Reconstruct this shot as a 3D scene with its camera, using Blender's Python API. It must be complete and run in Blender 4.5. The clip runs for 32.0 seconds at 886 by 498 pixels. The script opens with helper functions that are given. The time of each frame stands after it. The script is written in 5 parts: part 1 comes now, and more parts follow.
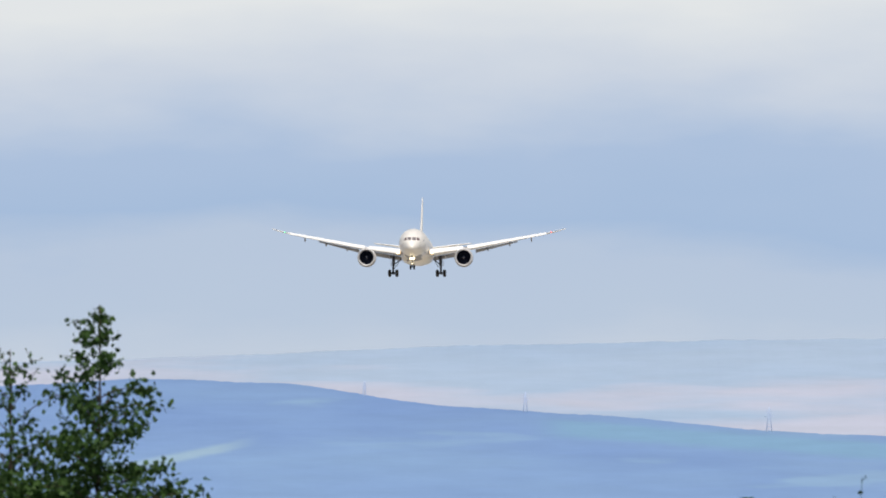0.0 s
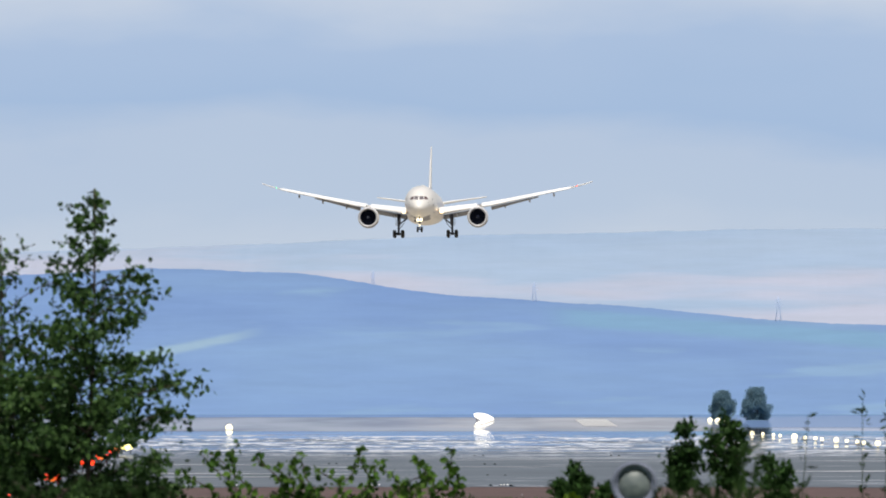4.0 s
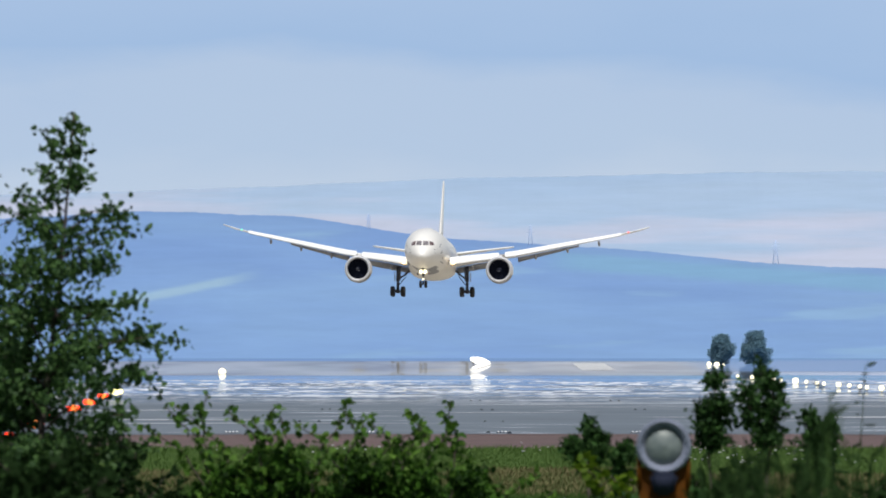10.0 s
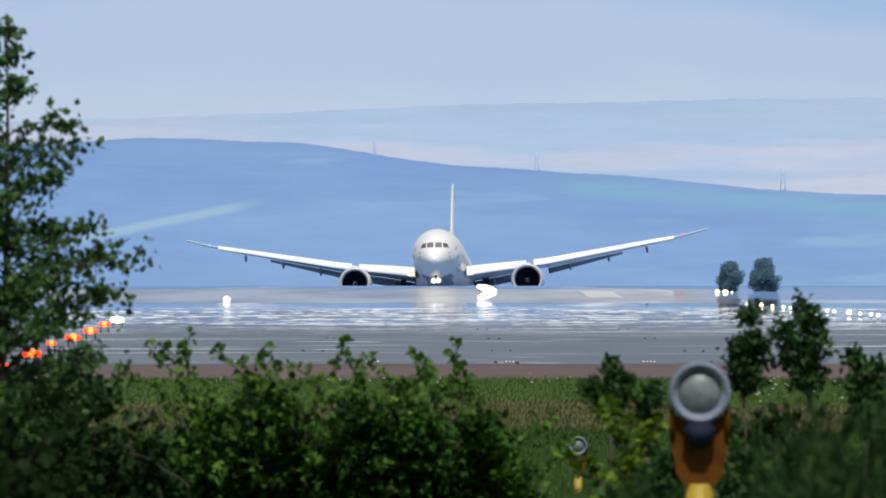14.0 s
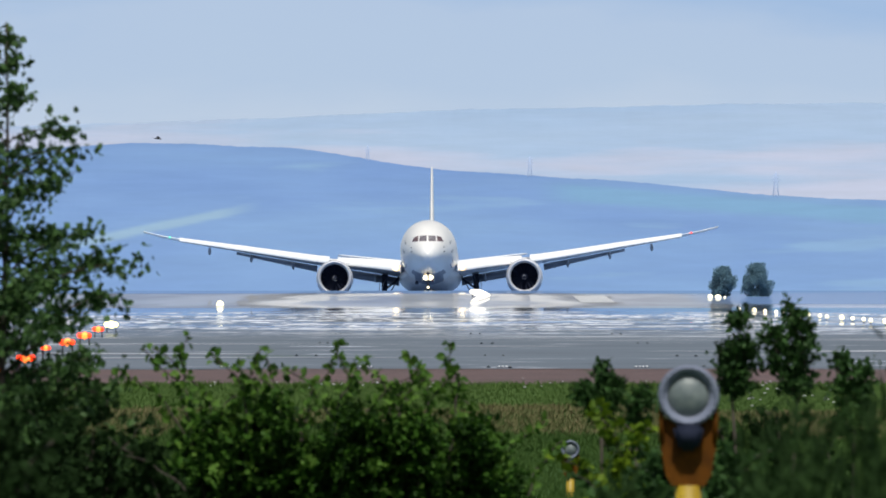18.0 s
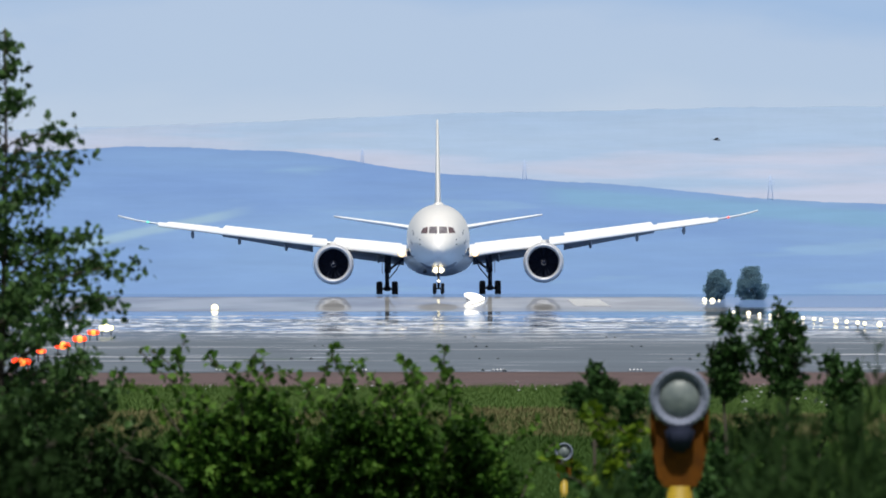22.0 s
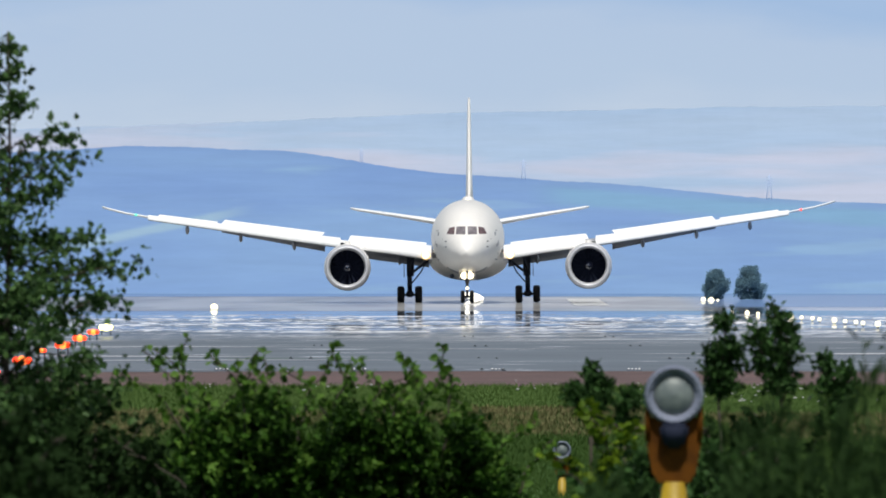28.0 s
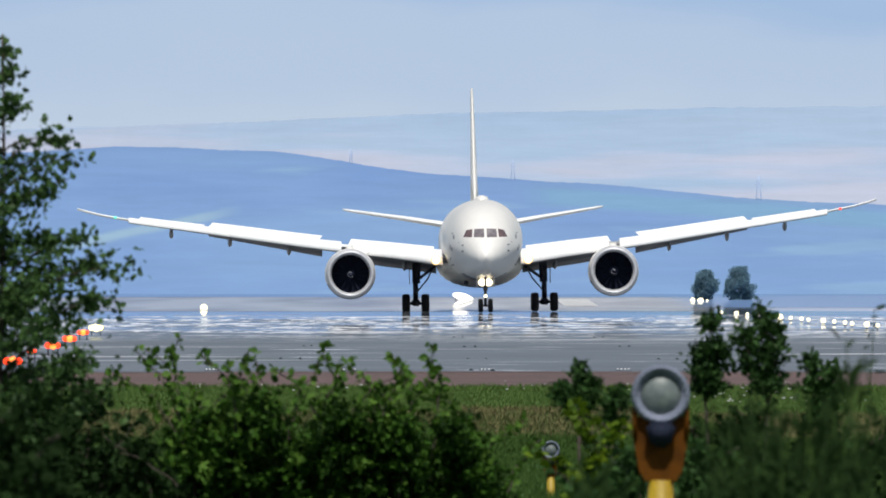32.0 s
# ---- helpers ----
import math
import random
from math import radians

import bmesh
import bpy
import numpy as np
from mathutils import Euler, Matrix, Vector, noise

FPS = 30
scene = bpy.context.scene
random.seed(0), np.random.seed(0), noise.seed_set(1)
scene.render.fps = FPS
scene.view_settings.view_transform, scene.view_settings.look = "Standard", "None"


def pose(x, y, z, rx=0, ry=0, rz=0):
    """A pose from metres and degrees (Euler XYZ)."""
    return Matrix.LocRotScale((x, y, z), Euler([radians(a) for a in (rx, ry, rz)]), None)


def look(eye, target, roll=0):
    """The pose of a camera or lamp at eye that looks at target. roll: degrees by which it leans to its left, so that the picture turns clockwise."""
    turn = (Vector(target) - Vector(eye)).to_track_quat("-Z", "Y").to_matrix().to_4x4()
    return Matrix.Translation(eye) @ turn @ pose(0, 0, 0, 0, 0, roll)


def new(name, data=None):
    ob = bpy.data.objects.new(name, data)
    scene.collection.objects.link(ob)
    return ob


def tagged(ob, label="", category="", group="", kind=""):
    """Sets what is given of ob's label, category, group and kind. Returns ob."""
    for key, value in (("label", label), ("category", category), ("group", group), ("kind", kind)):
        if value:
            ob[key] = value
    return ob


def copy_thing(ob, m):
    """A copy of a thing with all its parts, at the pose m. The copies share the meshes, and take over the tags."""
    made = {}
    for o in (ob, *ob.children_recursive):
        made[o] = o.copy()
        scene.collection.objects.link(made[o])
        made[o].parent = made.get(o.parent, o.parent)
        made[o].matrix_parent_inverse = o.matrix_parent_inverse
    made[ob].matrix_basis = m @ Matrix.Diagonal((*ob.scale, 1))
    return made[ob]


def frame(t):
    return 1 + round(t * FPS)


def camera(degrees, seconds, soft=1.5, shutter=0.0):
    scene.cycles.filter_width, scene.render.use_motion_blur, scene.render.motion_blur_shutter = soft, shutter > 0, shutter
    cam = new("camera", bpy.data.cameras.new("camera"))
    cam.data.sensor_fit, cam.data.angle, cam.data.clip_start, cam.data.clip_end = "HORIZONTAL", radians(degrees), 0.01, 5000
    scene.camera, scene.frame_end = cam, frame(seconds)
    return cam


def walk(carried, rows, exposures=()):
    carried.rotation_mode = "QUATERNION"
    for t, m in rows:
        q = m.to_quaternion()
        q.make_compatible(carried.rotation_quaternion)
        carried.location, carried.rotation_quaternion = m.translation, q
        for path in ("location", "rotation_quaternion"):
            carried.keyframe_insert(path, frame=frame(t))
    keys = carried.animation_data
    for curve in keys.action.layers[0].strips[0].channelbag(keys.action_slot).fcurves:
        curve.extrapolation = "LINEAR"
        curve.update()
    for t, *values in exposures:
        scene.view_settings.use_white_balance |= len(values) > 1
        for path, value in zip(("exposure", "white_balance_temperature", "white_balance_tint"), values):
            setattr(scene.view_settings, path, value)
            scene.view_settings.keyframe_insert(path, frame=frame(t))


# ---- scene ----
# ---- camera: (seconds, metres back, turn, tilt, height of the eye), the angles in units of 1/36000 rad
F = 36000.0
EYE = 2.6
WAY = [
    (0, 36.89, 28.0, 476.6, 2.507),
    (0.5, 36.40, 28.0, 467.7, 2.510),
    (1, 35.67, 28.0, 428.0, 2.514),
    (1.5, 34.58, 27.0, 379.4, 2.518),
    (2, 33.51, 23.9, 364.9, 2.521),
    (2.5, 32.34, 21.9, 364.0, 2.525),
    (3, 31.18, 17.4, 348.2, 2.529),
    (3.5, 30.04, 12.5, 310.7, 2.534),
    (5.5, 28.03, 18.3, 248.9, 2.535),
    (6, 26.71, 23.4, 243.9, 2.535),
    (6.5, 24.14, 22.9, 239.9, 2.536),
    (7, 21.65, 23.8, 227.4, 2.537),
    (7.5, 19.24, 22.8, 221.3, 2.538),
    (8, 16.90, 20.6, 223.3, 2.539),
    (8.5, 15.09, 20.1, 220.3, 2.544),
    (9, 13.33, 18.8, 210.0, 2.549),
    (9.5, 11.26, 18.2, 191.4, 2.556),
    (10, 9.24, 20.0, 181.3, 2.563),
    (10.5, 7.19, 22.2, 177.4, 2.571),
    (11, 5.20, 24.2, 175.8, 2.580),
    (11.5, 1.77, 25.9, 152.6, 2.592),
    (12, -1.50, 26.1, 85.3, 2.600),
    (12.5, -3.69, 22.5, 43.8, 2.600),
    (13, -4.12, 18.0, 42.0, 2.600),
    (13.5, -4.26, 14.5, 48.7, 2.600),
    (14, -4.40, 9.2, 52.0, 2.600),
    (14.5, -4.15, 9.0, 55.3, 2.600),
    (16.5, -3.11, 18.6, 58.9, 2.600),
    (17, -2.97, 18.9, 59.8, 2.600),
    (17.5, -2.79, 18.1, 61.1, 2.600),
    (18, -2.60, 21.3, 60.7, 2.600),
    (18.5, -2.42, 25.0, 59.6, 2.600),
    (19, -2.24, 25.5, 58.8, 2.600),
    (19.5, -2.05, 26.6, 58.2, 2.600),
    (20, -1.87, 28.3, 59.9, 2.600),
    (20.5, -1.69, 27.7, 62.4, 2.600),
    (21, -1.50, 29.9, 63.3, 2.600),
    (21.5, -1.31, 31.2, 64.7, 2.600),
    (22, -1.13, 30.9, 66.8, 2.600),
    (22.5, -0.94, 31.5, 67.5, 2.600),
    (23, -0.75, 31.8, 67.7, 2.600),
    (23.5, -0.60, 28.9, 68.6, 2.600),
    (24, -0.45, 26.0, 69.2, 2.600),
    (24.5, -0.30, 26.3, 66.4, 2.600),
    (25, -0.15, 27.2, 63.3, 2.600),
    (25.5, 0.00, 24.6, 62.2, 2.600),
    (27.5, 0.73, 30.4, 67.4, 2.600),
    (28, 0.92, 32.5, 65.9, 2.600),
    (28.5, 1.07, 31.1, 64.8, 2.600),
    (29, 1.22, 30.7, 65.3, 2.600),
    (29.5, 1.38, 33.1, 66.9, 2.600),
    (30, 1.53, 38.6, 67.2, 2.600),
    (30.5, 1.69, 45.2, 67.1, 2.600),
    (31, 1.85, 48.9, 67.3, 2.600),
    (31.5, 2.00, 51.1, 66.8, 2.600),
    (32, 2.16, 51.1, 66.8, 2.600),
]
cam = camera(2 * math.degrees(math.atan(784 / F)), 32.0, soft=1.85)
cam.data.dof.use_dof = True
cam.data.dof.focus_distance = 2200
cam.data.dof.aperture_fstop = 33
walk(cam, [(t, look((0, -b, eye), (1000 * turn / F, 1000 - b, eye + 1000 * tilt / F))) for t, b, turn, tilt, eye in WAY],
     exposures=((0, 0, 6830, 10), (3.5, 0, 6800, 10), (5.5, 0, 6380, 8), (14, 0, 6400, 8), (32, 0, 6480, 8)))

# ---- light
SUN_AZ, SUN_EL = 175.0, 59.0  # degrees: clockwise from +y, above the horizon
world = bpy.data.worlds.new("sky")
scene.world = world
world.use_nodes = True


def sky():
    nt = world.node_tree
    n, l = nt.nodes, nt.links
    n.clear()
    out = n.new("ShaderNodeOutputWorld")
    bg = n.new("ShaderNodeBackground")
    nish = n.new("ShaderNodeTexSky")
    nish.sky_type = "NISHITA"
    nish.sun_disc = False
    nish.sun_elevation = radians(SUN_EL)
    nish.sun_rotation = radians(SUN_AZ)
    nish.dust_density = 2.0
    dim = n.new("ShaderNodeVectorMath")
    dim.operation = "SCALE"
    dim.inputs["Scale"].default_value = 0.062
    l.new(nish.outputs[0], dim.inputs[0])
    tc = n.new("ShaderNodeTexCoord")
    sep = n.new("ShaderNodeSeparateXYZ")
    l.new(tc.outputs["Generated"], sep.inputs[0])
    # cloud bands low over the horizon: stretched noise on the direction
    mp = n.new("ShaderNodeMapping")
    mp.inputs["Scale"].default_value = (60, 60, 190)
    l.new(tc.outputs["Generated"], mp.inputs[0])
    nz = n.new("ShaderNodeTexNoise")
    nz.inputs["Scale"].default_value = 1.0
    nz.inputs["Detail"].default_value = 5
    nz.inputs["Roughness"].default_value = 0.5
    l.new(mp.outputs[0], nz.inputs["Vector"])
    sub = n.new("ShaderNodeMath")
    sub.operation = "MULTIPLY_ADD"
    sub.inputs[1].default_value = 0.0075
    sub.inputs[2].default_value = -0.00375
    l.new(nz.outputs["Fac"], sub.inputs[0])
    add = n.new("ShaderNodeMath")
    l.new(sep.outputs["Z"], add.inputs[0])
    l.new(sub.outputs[0], add.inputs[1])
    mr = n.new("ShaderNodeMapRange")
    mr.inputs["From Max"].default_value = 0.03
    l.new(add.outputs[0], mr.inputs["Value"])
    cr = n.new("ShaderNodeValToRGB")
    stops = [(0.0, (0.60, 0.68, 0.80)), (0.25, (0.53, 0.62, 0.76)), (0.33, (0.47, 0.58, 0.75)), (0.42, (0.46, 0.57, 0.75)),
             (0.49, (0.37, 0.51, 0.74)), (0.60, (0.40, 0.53, 0.75)), (0.72, (0.58, 0.66, 0.79)), (0.85, (0.74, 0.79, 0.84)), (1.0, (0.74, 0.79, 0.85))]
    e = cr.color_ramp.elements
    while len(e) < len(stops):
        e.new(0.5)
    for el, (p, c) in zip(e, stops):
        el.position, el.color = p, (*c, 1)
    l.new(mr.outputs[0], cr.inputs[0])
    hi = n.new("ShaderNodeMapRange")
    hi.inputs["From Min"].default_value = 0.04
    hi.inputs["From Max"].default_value = 0.16
    l.new(sep.outputs["Z"], hi.inputs["Value"])
    mix = n.new("ShaderNodeMix")
    mix.data_type = "RGBA"
    l.new(hi.outputs[0], mix.inputs["Factor"])
    l.new(cr.outputs[0], mix.inputs["A"])
    l.new(dim.outputs[0], mix.inputs["B"])
    l.new(mix.outputs["Result"], bg.inputs[0])
    l.new(bg.outputs[0], out.inputs[0])


sky()
sun_data = bpy.data.lights.new("sun", "SUN")
sun_data.energy, sun_data.angle, sun_data.color = 3.9, radians(2.5), (1.0, 0.955, 0.89)
sun = new("sun", sun_data)
_a, _e = radians(SUN_AZ), radians(SUN_EL)
sun.matrix_world = look((100 * math.sin(_a) * math.cos(_e), 100 * math.cos(_a) * math.cos(_e), 100 * math.sin(_e)), (0, 0, 0))


# ---- materials
def mat(name, col, col2=None, rough=0.6, scale=1.0, fine=0.0, metal=0.0, bump=0.0, spec=0.5, stretch=(1, 1, 1), translucent=0.0, per="", detail=4):
    """A surface that varies between two colours by large noise and, less, by fine noise. per: 'object' or 'island' for a tone by piece."""
    m = bpy.data.materials.new(name)
    m.use_nodes = True
    nt = m.node_tree
    n, l = nt.nodes, nt.links
    b = n["Principled BSDF"]
    b.inputs["Roughness"].default_value = rough
    b.inputs["Metallic"].default_value = metal
    b.inputs["Specular IOR Level"].default_value = spec
    col2 = col2 or tuple(c * 0.82 for c in col)
    tc = n.new("ShaderNodeTexCoord")
    mp = n.new("ShaderNodeMapping")
    mp.inputs["Scale"].default_value = stretch
    l.new(tc.outputs["Object"], mp.inputs[0])
    nz = n.new("ShaderNodeTexNoise")
    nz.inputs["Scale"].default_value = scale
    nz.inputs["Detail"].default_value = detail
    l.new(mp.outputs[0], nz.inputs["Vector"])
    fac = nz.outputs["Fac"]
    if per:
        if per == "object":
            src = n.new("ShaderNodeObjectInfo").outputs["Random"]
        else:
            src = n.new("ShaderNodeNewGeometry").outputs["Random Per Island"]
        av = n.new("ShaderNodeMath")
        av.operation = "MULTIPLY_ADD"
        av.inputs[1].default_value = 0.5
        half = n.new("ShaderNodeMath")
        half.operation = "MULTIPLY"
        half.inputs[1].default_value = 0.5
        l.new(fac, half.inputs[0])
        l.new(src, av.inputs[0])
        l.new(half.outputs[0], av.inputs[2])
        fac = av.outputs[0]
    mr = n.new("ShaderNodeMapRange")
    mr.inputs["From Min"].default_value = 0.3
    mr.inputs["From Max"].default_value = 0.7
    l.new(fac, mr.inputs["Value"])
    mix = n.new("ShaderNodeMix")
    mix.data_type = "RGBA"
    l.new(mr.outputs[0], mix.inputs["Factor"])
    mix.inputs["A"].default_value = (*col2, 1)
    mix.inputs["B"].default_value = (*col, 1)
    last = mix.outputs["Result"]
    if fine:
        nf = n.new("ShaderNodeTexNoise")
        nf.inputs["Scale"].default_value = scale * 9
        nf.inputs["Detail"].default_value = 3
        l.new(mp.outputs[0], nf.inputs["Vector"])
        fr = n.new("ShaderNodeMapRange")
        fr.inputs["To Min"].default_value = 1 - fine
        fr.inputs["To Max"].default_value = 1 + fine
        fr.inputs["From Min"].default_value = 0.25
        fr.inputs["From Max"].default_value = 0.75
        l.new(nf.outputs["Fac"], fr.inputs["Value"])
        sc = n.new("ShaderNodeVectorMath")
        sc.operation = "SCALE"
        l.new(last, sc.inputs[0])
        l.new(fr.outputs[0], sc.inputs["Scale"])
        last = sc.outputs[0]
        if bump:
            bp = n.new("ShaderNodeBump")
            bp.inputs["Strength"].default_value = bump
            bp.inputs["Distance"].default_value = 0.02
            l.new(nf.outputs["Fac"], bp.inputs["Height"])
            l.new(bp.outputs[0], b.inputs["Normal"])
    l.new(last, b.inputs["Base Color"])
    if translucent:
        tr = n.new("ShaderNodeBsdfTranslucent")
        l.new(last, tr.inputs["Color"])
        ms = n.new("ShaderNodeMixShader")
        ms.inputs[0].default_value = translucent
        l.new(b.outputs[0], ms.inputs[1])
        l.new(tr.outputs[0], ms.inputs[2])
        l.new(ms.outputs[0], n["Material Output"].inputs[0])
    return m


def glow(name, col, strength):
    m = bpy.data.materials.new(name)
    m.use_nodes = True
    b = m.node_tree.nodes["Principled BSDF"]
    b.inputs["Base Color"].default_value = (*col, 1)
    b.inputs["Emission Color"].default_value = (*col, 1)
    b.inputs["Emission Strength"].default_value = strength
    return m


def runway_material():
    """Grey asphalt in the near part; further on a hot, mirror-like skin of air lies over it, broken by streaks, and
    pale concrete on the crest. Far glints and the blue haze past the crest are put into the colour.
    """
    m = bpy.data.materials.new("runway_asphalt")
    m.use_nodes = True
    nt = m.node_tree
    n, l = nt.nodes, nt.links
    tc = n.new("ShaderNodeTexCoord")
    sep = n.new("ShaderNodeSeparateXYZ")
    l.new(tc.outputs["Object"], sep.inputs[0])

    def noise_at(scale, detail=4, rough=0.55):
        mp = n.new("ShaderNodeMapping")
        mp.inputs["Scale"].default_value = scale
        l.new(tc.outputs["Object"], mp.inputs[0])
        z = n.new("ShaderNodeTexNoise")
        z.inputs["Scale"].default_value = 1
        z.inputs["Detail"].default_value = detail
        z.inputs["Roughness"].default_value = rough
        l.new(mp.outputs[0], z.inputs["Vector"])
        return z.outputs["Fac"]

    def ranged(src, a, b, c=0.0, d=1.0, smooth=False):
        r = n.new("ShaderNodeMapRange")
        if smooth:
            r.interpolation_type = "SMOOTHSTEP"
        for k, v in zip(("From Min", "From Max", "To Min", "To Max"), (a, b, c, d)):
            r.inputs[k].default_value = v
        l.new(src, r.inputs["Value"])
        return r.outputs[0]

    def op(kind, a, b):
        o = n.new("ShaderNodeMath")
        o.operation = kind
        o.use_clamp = kind != "MULTIPLY"
        for i, v in enumerate((a, b)):
            if isinstance(v, (int, float)):
                o.inputs[i].default_value = v
            else:
                l.new(v, o.inputs[i])
        return o.outputs[0]

    def blend(fac, a, b):
        x = n.new("ShaderNodeMix")
        x.data_type = "RGBA"
        l.new(fac, x.inputs["Factor"])
        for key, v in (("A", a), ("B", b)):
            if isinstance(v, tuple):
                x.inputs[key].default_value = (*v, 1)
            else:
                l.new(v, x.inputs[key])
        return x.outputs["Result"]

    streak = noise_at((0.05, 0.05, 0), 6, 0.66)
    patch = noise_at((0.09, 0.006, 0), 3)
    y = sep.outputs["Y"]
    grey = blend(ranged(streak, 0.3, 0.7), (0.119, 0.142, 0.172), (0.162, 0.189, 0.226))
    dash = noise_at((0.11, 0.1, 0), 4, 0.6)
    grey = blend(ranged(dash, 0.63, 0.69), grey, (0.46, 0.50, 0.56))
    grey = blend(ranged(dash, 0.36, 0.31), grey, (0.11, 0.125, 0.15))
    seam = op("MULTIPLY", ranged(noise_at((0.04, 0.17, 0), 5, 0.66), 0.345, 0.322), ranged(y, 1120, 1000))
    grey = blend(seam, grey, (0.035, 0.040, 0.050))
    pale = blend(ranged(patch, 0.4, 0.6), (0.25, 0.25, 0.248), (0.385, 0.388, 0.386))
    crest = op("MULTIPLY", ranged(y, 1485, 1530, 0, 1, True), op("MULTIPLY", ranged(y, 1740, 1775, 1, 0, True), ranged(sep.outputs["X"], 20, 26, 1, 0, True)))
    colour = blend(crest, grey, pale)
    # past the crest's edge the blue of haze is put into the colour
    verge_haze = op("MAXIMUM", ranged(y, 1740, 1775, 0, 1, True), op("MULTIPLY", ranged(y, 1545, 1600, 0, 1, True), ranged(sep.outputs["X"], 20, 26, 0, 1, True)))
    colour = blend(verge_haze, colour, (0.15, 0.245, 0.435))
    # share of the mirror skin
    far = ranged(y, 860, 1220, 0, 1.25, True)
    cut = op("MULTIPLY", ranged(streak, 0.42, 0.58, 0.05, 1.0), far)
    near_crest = ranged(y, 1320, 1420, 0, 1, True)
    share = op("ADD", cut, near_crest)
    share = op("MULTIPLY", share, ranged(crest, 0, 1, 0.92, 0.42))
    share = op("MULTIPLY", share, ranged(verge_haze, 0, 1, 1.0, 0.3))
    # glints of the far part, put into the colour as bright streaks
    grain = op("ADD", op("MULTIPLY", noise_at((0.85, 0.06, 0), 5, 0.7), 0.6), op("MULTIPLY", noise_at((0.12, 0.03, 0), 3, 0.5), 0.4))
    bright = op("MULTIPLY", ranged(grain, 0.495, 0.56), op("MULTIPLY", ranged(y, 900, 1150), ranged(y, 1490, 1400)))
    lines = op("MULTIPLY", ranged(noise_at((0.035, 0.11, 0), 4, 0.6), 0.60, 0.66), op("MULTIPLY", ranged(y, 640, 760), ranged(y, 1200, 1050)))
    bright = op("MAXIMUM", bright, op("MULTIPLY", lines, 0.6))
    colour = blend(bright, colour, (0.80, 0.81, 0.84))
    share = op("MULTIPLY", share, ranged(bright, 0, 1, 1, 0.2))
    # the mirror skin shows only to a line of sight that grazes it
    graze = n.new("ShaderNodeLayerWeight")
    graze.inputs["Blend"].default_value = 0.5
    share = op("MULTIPLY", share, ranged(graze.outputs["Facing"], 0.94, 0.985))
    dif = n.new("ShaderNodeBsdfDiffuse")
    l.new(colour, dif.inputs["Color"])
    gl = n.new("ShaderNodeBsdfGlossy")
    gl.inputs["Roughness"].default_value = 0.012
    gl.inputs["Color"].default_value = (0.93, 0.94, 0.96, 1)
    ms = n.new("ShaderNodeMixShader")
    l.new(share, ms.inputs[0])
    l.new(dif.outputs[0], ms.inputs[1])
    l.new(gl.outputs[0], ms.inputs[2])
    l.new(ms.outputs[0], n["Material Output"].inputs[0])
    return m


